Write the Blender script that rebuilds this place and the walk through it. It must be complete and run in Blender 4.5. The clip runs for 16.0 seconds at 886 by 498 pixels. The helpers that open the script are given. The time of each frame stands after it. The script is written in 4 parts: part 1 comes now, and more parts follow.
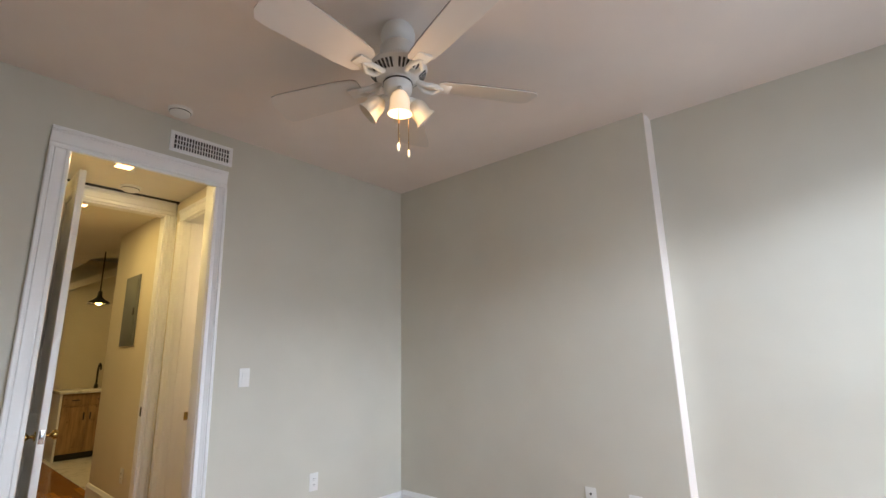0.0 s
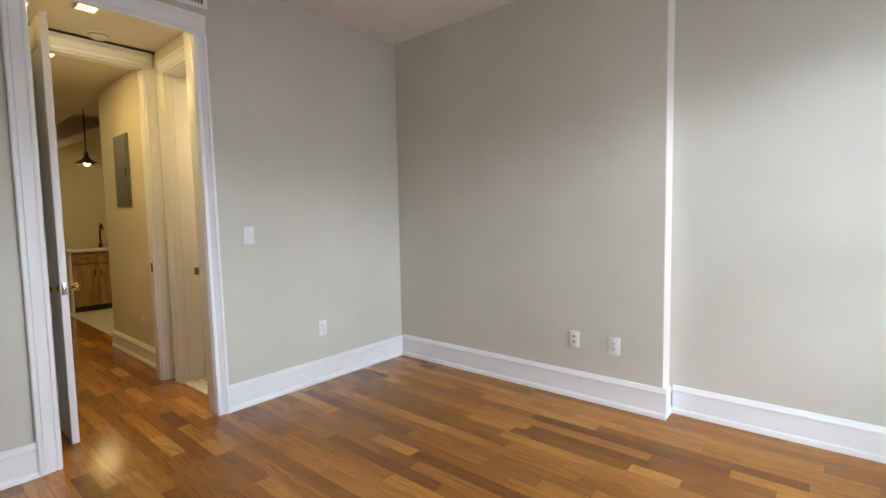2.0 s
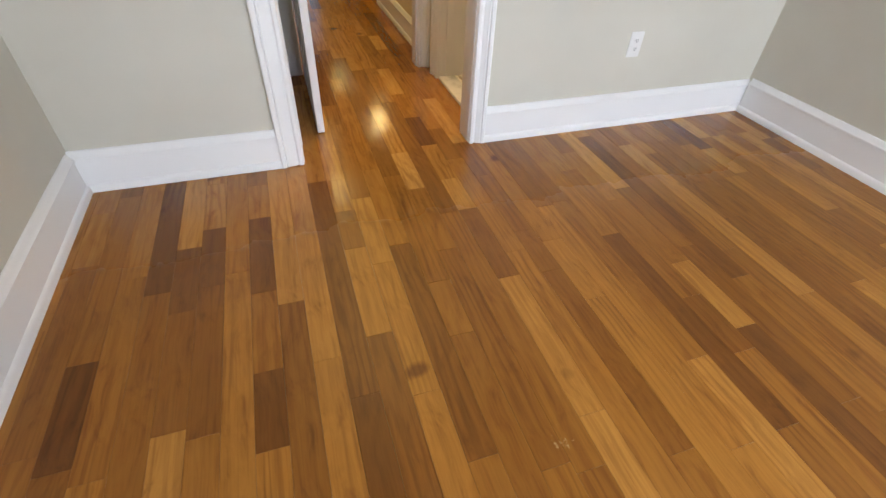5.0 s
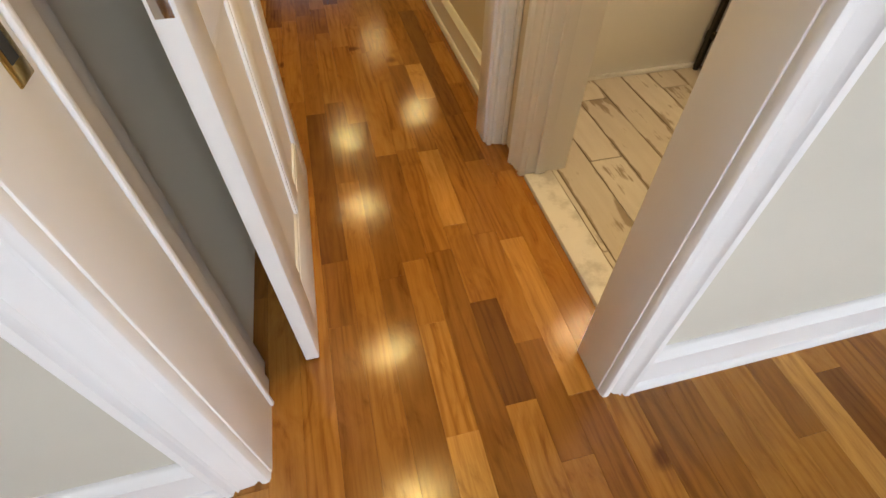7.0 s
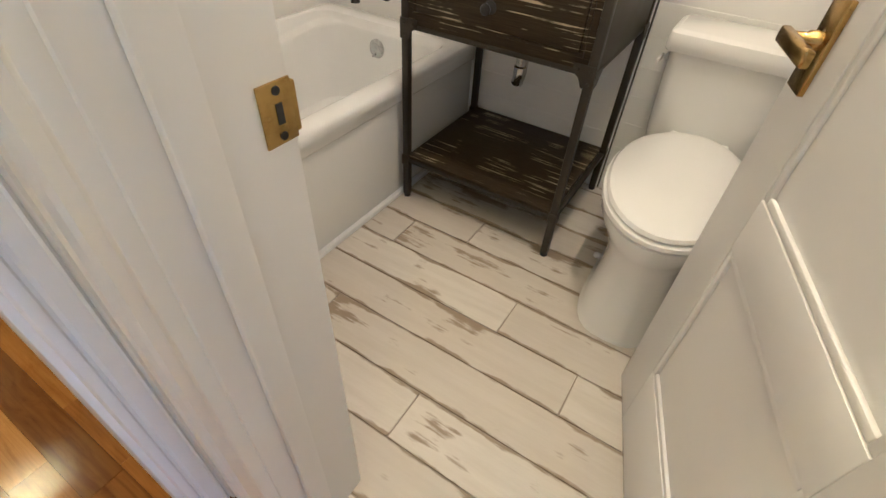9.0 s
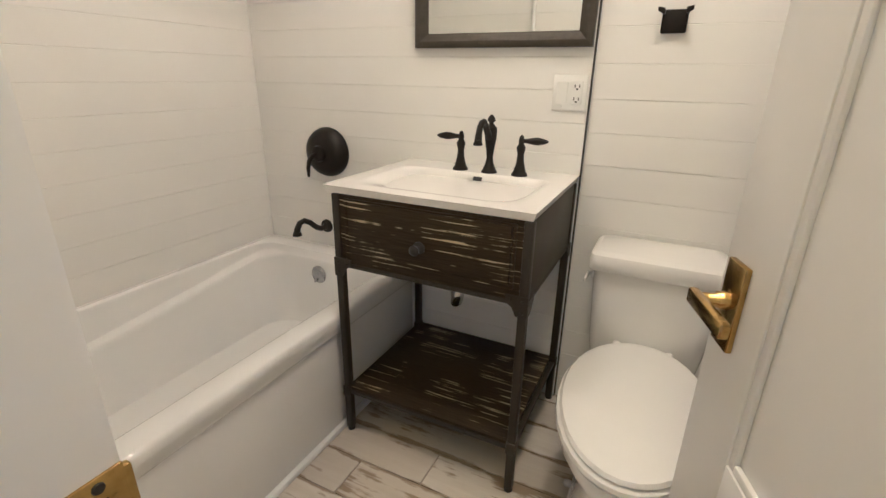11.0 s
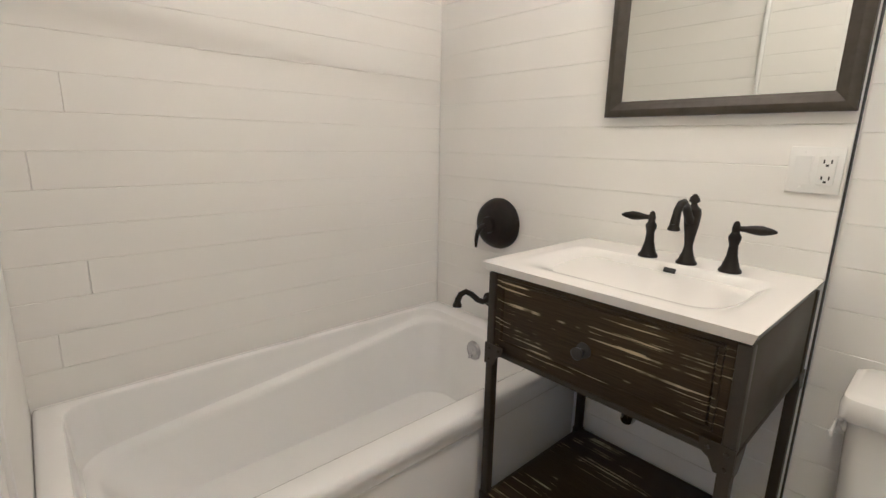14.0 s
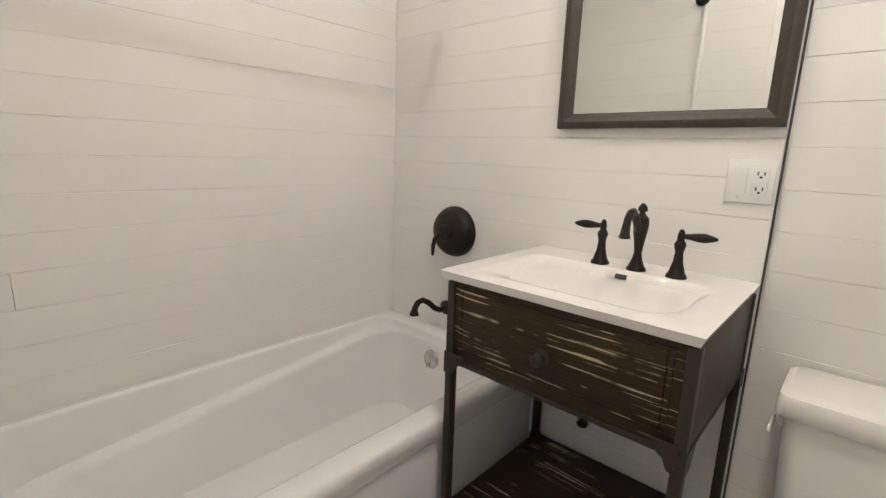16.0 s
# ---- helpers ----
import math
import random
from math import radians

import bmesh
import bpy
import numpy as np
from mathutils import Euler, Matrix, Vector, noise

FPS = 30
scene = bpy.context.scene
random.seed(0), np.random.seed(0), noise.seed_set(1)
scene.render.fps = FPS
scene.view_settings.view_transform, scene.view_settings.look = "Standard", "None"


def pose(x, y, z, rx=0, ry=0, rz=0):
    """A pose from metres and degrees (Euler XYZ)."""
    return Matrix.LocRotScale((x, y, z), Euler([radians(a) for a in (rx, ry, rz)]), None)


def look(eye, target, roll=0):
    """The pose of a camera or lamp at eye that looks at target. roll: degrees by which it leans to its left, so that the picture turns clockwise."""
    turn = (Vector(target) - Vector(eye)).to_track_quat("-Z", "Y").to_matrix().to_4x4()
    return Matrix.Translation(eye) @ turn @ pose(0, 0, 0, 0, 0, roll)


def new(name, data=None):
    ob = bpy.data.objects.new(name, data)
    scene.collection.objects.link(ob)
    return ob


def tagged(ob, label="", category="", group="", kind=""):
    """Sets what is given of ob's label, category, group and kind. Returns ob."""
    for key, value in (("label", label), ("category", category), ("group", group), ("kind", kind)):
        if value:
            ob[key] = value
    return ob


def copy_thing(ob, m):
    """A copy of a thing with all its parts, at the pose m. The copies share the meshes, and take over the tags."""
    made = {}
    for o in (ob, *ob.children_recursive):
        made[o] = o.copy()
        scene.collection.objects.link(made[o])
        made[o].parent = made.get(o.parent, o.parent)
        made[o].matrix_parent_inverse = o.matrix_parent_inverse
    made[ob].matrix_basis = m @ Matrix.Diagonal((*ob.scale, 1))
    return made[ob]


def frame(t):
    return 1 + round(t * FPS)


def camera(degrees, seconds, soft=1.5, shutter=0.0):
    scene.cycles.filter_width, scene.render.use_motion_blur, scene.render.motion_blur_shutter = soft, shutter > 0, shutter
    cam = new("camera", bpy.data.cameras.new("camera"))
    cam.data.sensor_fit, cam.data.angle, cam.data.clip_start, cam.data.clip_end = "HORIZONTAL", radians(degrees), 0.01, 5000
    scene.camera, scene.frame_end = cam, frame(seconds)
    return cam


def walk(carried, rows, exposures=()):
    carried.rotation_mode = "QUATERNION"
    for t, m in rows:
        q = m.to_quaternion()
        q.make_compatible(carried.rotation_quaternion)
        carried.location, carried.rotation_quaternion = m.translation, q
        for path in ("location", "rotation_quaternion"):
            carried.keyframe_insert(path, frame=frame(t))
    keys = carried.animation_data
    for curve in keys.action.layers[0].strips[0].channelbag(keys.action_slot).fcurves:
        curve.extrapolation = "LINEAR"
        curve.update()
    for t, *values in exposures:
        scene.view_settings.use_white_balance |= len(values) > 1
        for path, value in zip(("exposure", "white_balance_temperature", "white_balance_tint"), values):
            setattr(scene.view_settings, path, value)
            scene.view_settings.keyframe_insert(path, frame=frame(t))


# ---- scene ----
cam = camera(87.2, 16.0)
PATH = [
    (0, (0.292, -3.16, 1.33), (1.77, -1.885, 1.767), -1.2),
    (0.5, (0.283, -3.155, 1.306), (1.787, -1.866, 1.586), -1.5),
    (1, (0.279, -3.145, 1.305), (1.798, -1.85, 1.424), -1.4),
    (1.5, (0.269, -3.138, 1.307), (1.797, -1.848, 1.288), -1.3),
    (2, (0.258, -3.128, 1.307), (1.783, -1.842, 1.165), -1.1),
    (2.5, (0.256, -3.127, 1.308), (1.743, -1.819, 1.031), -0.5),
    (3, (0.265, -3.102, 1.279), (1.666, -1.75, 0.82), 0.5),
    (3.5, (0.34, -2.939, 1.214), (1.57, -1.527, 0.511), 1.7),
    (4, (0.453, -2.619, 1.156), (1.452, -1.173, 0.202), 3.1),
    (4.2, (0.51, -2.513, 1.145), (1.4, -1.063, 0.094), 3.2),
    (6.3, (1.064, -0.958, 1.181), (1.311, 0.356, -0.307), 2.1),
    (6.5, (1.086, -0.8, 1.162), (1.336, 0.501, -0.336), 1.5),
    (7, (1.07, -0.394, 1.143), (1.397, 0.873, -0.37), 0.5),
    (7.5, (1.172, -0.123, 1.12), (1.642, 1.084, -0.404), -1.6),
    (8, (1.326, 0.119, 1.135), (2.02, 1.192, -0.403), -1.8),
    (8.5, (1.46, 0.376, 1.085), (2.480, 1.269, -0.386), 0.9),
    (9, (1.590, 0.506, 1.102), (2.856, 1.246, -0.257), 3.7),
    (9.5, (1.639, 0.515, 1.13), (3.115, 1.187, -0.039), 3.6),
    (10, (1.694, 0.506, 1.151), (3.315, 1.173, 0.189), 2.9),
    (10.2, (1.699, 0.51, 1.178), (3.364, 1.18, 0.296), 3.0),
    (12.3, (1.843, 0.552, 1.192), (3.486, 1.582, 0.702), 1.2),
    (12.5, (1.86, 0.56, 1.197), (3.464, 1.646, 0.701), 1.0),
    (13, (1.885, 0.579, 1.191), (3.392, 1.801, 0.708), 0.9),
    (13.5, (1.9, 0.592, 1.187), (3.301, 1.941, 0.722), 0.9),
    (14, (1.899, 0.601, 1.187), (3.201, 2.052, 0.743), 1.1),
    (14.5, (1.893, 0.607, 1.189), (3.13, 2.12, 0.764), 1.3),
    (15, (1.891, 0.611, 1.191), (3.129, 2.125, 0.775), 1.7),
    (15.5, (1.886, 0.61, 1.193), (3.202, 2.058, 0.779), 1.7),
    (16, (1.896, 0.617, 1.19), (3.345, 1.933, 0.78), 1.9),
]
walk(cam, [(t, look(eye, target, roll)) for t, eye, target, roll in PATH],
     [(0.0, -0.66, 6500, 11), (1.5, -0.66, 6500, 11), (2.5, -0.62, 6500, 11), (4.0, -0.44, 6600, 11), (6.3, -0.40, 6700, 11), (7.2, -0.38, 6800, 11), (8.0, 0.10, 5900, 11), (8.5, 0.10, 5150, 12), (9.0, 0.06, 4750, 12), (10.2, -0.12, 4750, 14), (12.3, -0.22, 4600, 14), (16.0, -0.24, 4500, 14)])

# ---- world, sky and lamps ----
CEIL = 2.876
HALL_CEIL = 2.645
world = bpy.data.worlds.new("world")
scene.world = world
world.use_nodes = True
wn = world.node_tree.nodes
sky = wn.new("ShaderNodeTexSky")
sky.sky_type, sky.sun_disc = "NISHITA", False
sky.sun_elevation, sky.sun_rotation = radians(40), radians(60)
world.node_tree.links.new(sky.outputs[0], wn["Background"].inputs[0])
wn["Background"].inputs[1].default_value = 0.1


def kelvin(k):
    """Linear colour of a black body, near enough for lamps."""
    t = k / 100
    r = 255 if t <= 66 else 329.7 * (t - 60) ** -0.1332
    g = 99.47 * math.log(t) - 161.12 if t <= 66 else 288.12 * (t - 60) ** -0.0755
    b = 255 if t >= 66 else 138.52 * math.log(t - 10) - 305.04
    c = [(max(0, min(255, v)) / 255) ** 2.2 for v in (r, g, b)]
    return tuple(c)


def area_lamp(name, m, sx, sy, watts, colour, spread=180):
    d = bpy.data.lights.new(name, "AREA")
    d.shape, d.size, d.size_y, d.energy, d.color, d.spread = "RECTANGLE", sx, sy, watts, colour, radians(spread)
    ob = new(name, d)
    ob.matrix_world = m
    return ob


def point_lamp(name, place, watts, colour, radius=0.04):
    d = bpy.data.lights.new(name, "POINT")
    d.energy, d.color, d.shadow_soft_size = watts, colour, radius
    ob = new(name, d)
    ob.location = place
    return ob


sun = bpy.data.lights.new("sun", "SUN")
sun.energy, sun.angle, sun.color = 1.5, radians(10), (1.0, 0.96, 0.9)
new("sun", sun).matrix_world = look((0, 0, 10), (-3.0, 5.0, 4))
# daylight in the bedroom window and in the far window of the kitchen
area_lamp("window_daylight", look((1.95, -4.36, 1.52), (1.95, -1.6, 0.9)), 1.95, 1.75, 46, (0.745, 0.855, 1.0))
# added unseen strip lamp outside the bedroom window, standing in for low sky
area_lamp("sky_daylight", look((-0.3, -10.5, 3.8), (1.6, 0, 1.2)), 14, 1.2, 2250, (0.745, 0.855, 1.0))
area_lamp("far_window_daylight", look((1.0, 8.9, 1.6), (1.0, 0, 1.0)), 1.4, 1.5, 2, (0.80, 0.90, 1.0))
WARM = (1.0, 0.735, 0.275)
DOWNLIGHTS = [(1.14, 0.48), (1.14, 1.68), (1.14, 3.6), (1.14, 5.0), (1.88, 6.8), (1.88, 8.1)]
for dx, dy in DOWNLIGHTS:
    lamp_z = (HALL_CEIL if dx < 1.8 else HALL_CEIL + 0.25) - 0.010
    area_lamp("downlight_lamp", look((dx, dy, lamp_z), (dx, dy, 0)), 0.085, 0.085, 10.5, WARM)
BATH_WARM = (1.0, 0.72, 0.40)
BATH_CEIL = 2.5
for dx, dy, watts in ((2.50, 0.62, 17), (2.80, 1.42, 8)):
    area_lamp("bath_lamp", look((dx, dy, BATH_CEIL - 0.02), (dx, dy, 0)), 0.09, 0.09, watts, BATH_WARM)
point_lamp("pendant_bulb_lamp", (2.0, 4.5, 2.06), 22, WARM, 0.04)
point_lamp("fan_bulb_lamp", (1.60, -1.80, 2.30), 4, (1.0, 0.62, 0.3), 0.03)


# ---- materials ----
class Nodes:
    def __init__(self, name):
        self.mat = bpy.data.materials.new(name)
        self.mat.use_nodes = True
        self.nt = self.mat.node_tree
        self.bsdf = self.nt.nodes["Principled BSDF"]

    def add(self, kind, **inputs):
        n = self.nt.nodes.new(kind)
        for k, v in inputs.items():
            n.inputs[k.replace("_", " ")].default_value = v
        return n

    def link(self, a, b):
        self.nt.links.new(a, b)

    def coords(self, sx=1, sy=1, sz=1, shift=False):
        tc, mp = self.add("ShaderNodeTexCoord"), self.add("ShaderNodeMapping")
        mp.inputs["Scale"].default_value = (sx, sy, sz)
        self.link(tc.outputs["Object"], mp.inputs["Vector"])
        if shift:
            info, mul = self.add("ShaderNodeObjectInfo"), self.add("ShaderNodeMath")
            mul.operation = "MULTIPLY"
            mul.inputs[1].default_value = 53.0
            self.link(info.outputs["Random"], mul.inputs[0])
            self.link(mul.outputs[0], mp.inputs["Location"])
        return mp.outputs["Vector"]

    def noise(self, vec, scale, detail=4, rough=0.55):
        n = self.add("ShaderNodeTexNoise", Scale=scale, Detail=detail, Roughness=rough)
        self.link(vec, n.inputs["Vector"])
        return n.outputs["Fac"]

    def ramp(self, fac, stops):
        r = self.add("ShaderNodeValToRGB")
        els = r.color_ramp.elements
        while len(els) < len(stops):
            els.new(0.5)
        for e, (p, c) in zip(els, stops):
            e.position = p
            e.color = (*c, 1) if len(c) == 3 else c
        self.link(fac, r.inputs["Fac"])
        return r.outputs["Color"]

    def mix(self, fac, a, b, mode="MIX"):
        m = self.add("ShaderNodeMix")
        m.data_type, m.blend_type = "RGBA", mode
        for sock, v in ((m.inputs[0], fac), (m.inputs[6], a), (m.inputs[7], b)):
            if hasattr(v, "is_linked"):
                self.link(v, sock)
            elif isinstance(v, tuple):
                sock.default_value = (*v, 1)
            else:
                sock.default_value = v
        return m.outputs[2]

    def bump(self, height, strength, dist=0.002):
        b = self.add("ShaderNodeBump", Strength=strength, Distance=dist)
        self.link(height, b.inputs["Height"])
        self.link(b.outputs["Normal"], self.bsdf.inputs["Normal"])

    def set(self, **kw):
        for k, v in kw.items():
            sock = self.bsdf.inputs[k.replace("_", " ")]
            if hasattr(v, "is_linked"):
                self.link(v, sock)
            else:
                sock.default_value = (*v, 1) if isinstance(v, tuple) and len(v) == 3 else v
        return self.mat


BLACK, WHITE = (0, 0, 0), (1, 1, 1)


def painted(name, colour, rough=0.6, grain=260, relief=0.12, mottle=0.05):
    n = Nodes(name)
    v = n.coords()
    big = n.noise(v, 1.3, 3)
    dark = tuple(c * (1 - mottle) for c in colour)
    lite = tuple(min(1, c * (1 + mottle)) for c in colour)
    n.bump(n.noise(v, grain, 3), relief, 0.0015)
    rr = n.add("ShaderNodeMapRange", To_Min=rough - 0.06, To_Max=rough + 0.06)
    n.link(n.noise(v, 6, 3), rr.inputs["Value"])
    return n.set(Base_Color=n.ramp(big, [(0.3, dark), (0.7, lite)]), Roughness=rr.outputs[0])


def metal(name, colour, rough=0.3, metallic=1.0, wear=None):
    n = Nodes(name)
    v = n.coords()
    f = n.noise(v, 40, 5)
    c2 = wear or tuple(c * 0.7 for c in colour)
    rr = n.add("ShaderNodeMapRange", To_Min=rough - 0.07, To_Max=rough + 0.1)
    n.link(f, rr.inputs["Value"])
    return n.set(Base_Color=n.ramp(f, [(0.45, colour), (0.75, c2)]), Roughness=rr.outputs[0], Metallic=metallic)


def glazed(name, colour, rough=0.12):
    n = Nodes(name)
    v = n.coords()
    n.bump(n.noise(v, 18, 2), 0.04, 0.001)
    return n.set(Base_Color=n.ramp(n.noise(v, 3, 2), [(0.3, tuple(c * 0.97 for c in colour)), (0.7, colour)]), Roughness=rough, Coat_Weight=0.3, Coat_Roughness=0.05)


def glow(name, colour, strength):
    n = Nodes(name)
    return n.set(Base_Color=(0.8, 0.8, 0.8), Emission_Color=colour, Emission_Strength=strength)


def oak_floor():
    n = Nodes("oak_plank")
    v = n.coords(1, 1, 1, shift=True)
    info = n.add("ShaderNodeObjectInfo")
    tone = n.ramp(info.outputs["Random"], [(0.0, (0.165, 0.059, 0.010)), (0.12, (0.250, 0.095, 0.014)), (0.5, (0.352, 0.144, 0.022)), (0.85, (0.430, 0.188, 0.031)), (1.0, (0.560, 0.275, 0.060))])
    st = n.add("ShaderNodeMapping")
    st.inputs["Scale"].default_value = (15, 0.9, 15)
    n.link(v, st.inputs["Vector"])
    bend = n.noise(v, 2.2, 2)
    wv = n.add("ShaderNodeVectorMath")
    wv.operation = "ADD"
    n.link(st.outputs["Vector"], wv.inputs[0])
    sc = n.add("ShaderNodeVectorMath")
    sc.operation = "SCALE"
    sc.inputs["Scale"].default_value = 2.4
    n.link(bend, sc.inputs[0])
    n.link(sc.outputs[0], wv.inputs[1])
    grain = n.noise(wv.outputs[0], 2.4, 6, 0.65)
    pores_v = n.add("ShaderNodeMapping")
    pores_v.inputs["Scale"].default_value = (200, 5, 200)
    n.link(v, pores_v.inputs["Vector"])
    pores = n.noise(pores_v.outputs[0], 1.0, 3, 0.6)
    shade = n.ramp(grain, [(0.28, (0.60, 0.50, 0.42)), (0.42, (0.86, 0.82, 0.78)), (0.50, (0.95, 0.93, 0.91)), (0.58, (1.0, 1.0, 1.0)), (0.75, (1.10, 1.12, 1.16))])
    c = n.mix(1.0, tone, shade, "MULTIPLY")
    c = n.mix(1.0, c, n.ramp(pores, [(0.3, (0.86, 0.82, 0.78)), (0.5, (1, 1, 1))]), "MULTIPLY")
    # cathedral figure, stronger on some boards
    ring_v = n.add("ShaderNodeMapping")
    ring_v.inputs["Scale"].default_value = (1.0, 0.09, 1.0)
    n.link(v, ring_v.inputs["Vector"])
    figure = n.add("ShaderNodeTexWave", Scale=11.0, Distortion=11.0, Detail=2.0, Detail_Scale=1.6)
    n.link(ring_v.outputs[0], figure.inputs["Vector"])
    few = n.ramp(n.noise(v, 1.9, 2), [(0.44, (0.08, 0.08, 0.08)), (0.64, (0.75, 0.75, 0.75))])
    c = n.mix(few, c, n.mix(1.0, c, n.ramp(figure.outputs["Fac"], [(0.05, (0.70, 0.62, 0.54)), (0.40, (0.99, 0.985, 0.98)), (0.9, (1.08, 1.08, 1.08))]), "MULTIPLY"))
    knots = n.ramp(n.noise(v, 3.7, 2), [(0.23, (0.45, 0.36, 0.3)), (0.29, (1, 1, 1))])
    c = n.mix(1.0, c, knots, "MULTIPLY")
    world_v = n.add("ShaderNodeNewGeometry").outputs["Position"]
    for spot, reach in (((1.0, -2.02, 0.0), 0.30), ((1.27, -1.55, 0.0), 0.18)):
        dist = n.add("ShaderNodeVectorMath")
        dist.operation = "DISTANCE"
        dist.inputs[1].default_value = spot
        n.link(world_v, dist.inputs[0])
        near = n.add("ShaderNodeMapRange", From_Min=0.0, From_Max=reach, To_Min=0.36, To_Max=-0.3)
        n.link(dist.outputs["Value"], near.inputs["Value"])
        amount = n.add("ShaderNodeMath")
        amount.operation = "ADD"
        n.link(n.noise(world_v, 34, 5, 0.7), amount.inputs[0])
        n.link(near.outputs[0], amount.inputs[1])
        scuff = n.ramp(amount.outputs[0], [(0.83, BLACK), (0.88, (0.6, 0.6, 0.6))])
        c = n.mix(scuff, c, (0.62, 0.47, 0.30))
    wear = n.noise(world_v, 3.0, 4)
    rr = n.add("ShaderNodeMapRange", To_Min=0.09, To_Max=0.20)
    n.link(wear, rr.inputs["Value"])
    # the bedroom finish is worn dull, the hall keeps its gloss
    place = n.add("ShaderNodeSeparateXYZ")
    n.link(world_v, place.inputs[0])
    dull = n.add("ShaderNodeMapRange", From_Min=-0.9, From_Max=-0.1, To_Min=0.24, To_Max=0.0)
    n.link(place.outputs["Y"], dull.inputs["Value"])
    rough = n.add("ShaderNodeMath")
    rough.operation = "ADD"
    n.link(rr.outputs[0], rough.inputs[0])
    n.link(dull.outputs[0], rough.inputs[1])
    h = n.add("ShaderNodeMath")
    h.operation = "ADD"
    n.link(n.noise(world_v, 26, 2), h.inputs[0])
    n.link(pores, h.inputs[1])
    n.bump(h.outputs[0], 0.17, 0.0014)
    return n.set(Base_Color=c, Roughness=rough.outputs[0], Specular_IOR_Level=0.44)


def plank_tile():
    n = Nodes("whitewashed_plank_tile")
    v = n.coords(1, 1, 1, shift=True)
    st = n.add("ShaderNodeMapping")
    st.inputs["Scale"].default_value = (30, 2.6, 30)
    n.link(v, st.inputs["Vector"])
    streak = n.noise(st.outputs[0], 1.0, 6, 0.7)
    patch = n.noise(v, 5.0, 3)
    both = n.add("ShaderNodeMath")
    both.operation = "MULTIPLY"
    n.link(streak, both.inputs[0])
    n.link(patch, both.inputs[1])
    gen = n.add("ShaderNodeSeparateXYZ")
    n.link(n.add("ShaderNodeTexCoord").outputs["Generated"], gen.inputs[0])
    edge = n.add("ShaderNodeMath")
    edge.operation = "SUBTRACT"
    edge.inputs[1].default_value = 0.5
    n.link(gen.outputs[0], edge.inputs[0])
    away = n.add("ShaderNodeMath")
    away.operation = "ABSOLUTE"
    n.link(edge.outputs[0], away.inputs[0])
    rim = n.add("ShaderNodeMapRange", From_Min=0.40, From_Max=0.5, To_Min=0.0, To_Max=0.125)
    n.link(away.outputs[0], rim.inputs["Value"])
    total = n.add("ShaderNodeMath")
    total.operation = "ADD"
    n.link(both.outputs[0], total.inputs[0])
    n.link(rim.outputs[0], total.inputs[1])
    worn = n.ramp(total.outputs[0], [(0.300, (0, 0, 0)), (0.350, (1, 1, 1))])
    info = n.add("ShaderNodeObjectInfo")
    pale = n.ramp(info.outputs["Random"], [(0.0, (0.56, 0.51, 0.44)), (1.0, (0.70, 0.66, 0.59))])
    pale = n.mix(n.ramp(streak, [(0.35, (0.35, 0.35, 0.35)), (0.6, BLACK)]), pale, (0.46, 0.40, 0.33))
    c = n.mix(worn, pale, (0.30, 0.235, 0.165))
    n.bump(streak, 0.25, 0.001)
    return n.set(Base_Color=c, Roughness=0.42)


def distressed(name, along=(1.2, 1.2, 30)):
    """Dark stain with pale paint showing in streaks; the grain runs where the scale is small."""
    n = Nodes(name)
    v = n.coords()
    st = n.add("ShaderNodeMapping")
    st.inputs["Scale"].default_value = along
    n.link(v, st.inputs["Vector"])
    streak = n.noise(st.outputs[0], 3.0, 3, 0.5)
    fine = n.noise(st.outputs[0], 9.0, 5, 0.7)
    patch = n.noise(v, 6, 3)
    pale = n.mix(1.0, n.ramp(streak, [(0.596, BLACK), (0.608, WHITE)]), n.ramp(patch, [(0.47, BLACK), (0.53, WHITE)]), "MULTIPLY")
    brown = n.ramp(fine, [(0.3, (0.009, 0.006, 0.0022)), (0.5, (0.026, 0.0175, 0.0075)), (0.7, (0.050, 0.035, 0.016))])
    c = n.mix(pale, brown, (0.46, 0.38, 0.22))
    n.bump(fine, 0.5, 0.0015)
    return n.set(Base_Color=c, Roughness=0.52, Specular_IOR_Level=0.22)


def marble(name):
    n = Nodes(name)
    v = n.coords()
    vein = n.noise(v, 7, 8, 0.65)
    return n.set(Base_Color=n.ramp(vein, [(0.35, (0.55, 0.53, 0.50)), (0.48, (0.78, 0.76, 0.73)), (0.8, (0.82, 0.80, 0.77))]), Roughness=0.22)


def knotty(name):
    n = Nodes(name)
    v = n.coords()
    st = n.add("ShaderNodeMapping")
    st.inputs["Scale"].default_value = (16, 16, 1.6)
    n.link(v, st.inputs["Vector"])
    g = n.noise(st.outputs[0], 1.5, 5, 0.6)
    k = n.ramp(n.noise(v, 9, 2), [(0.27, (0.3, 0.25, 0.2)), (0.34, (1, 1, 1))])
    c = n.mix(1.0, n.ramp(g, [(0.3, (0.24, 0.13, 0.055)), (0.6, (0.46, 0.28, 0.13))]), k, "MULTIPLY")
    return n.set(Base_Color=c, Roughness=0.5)


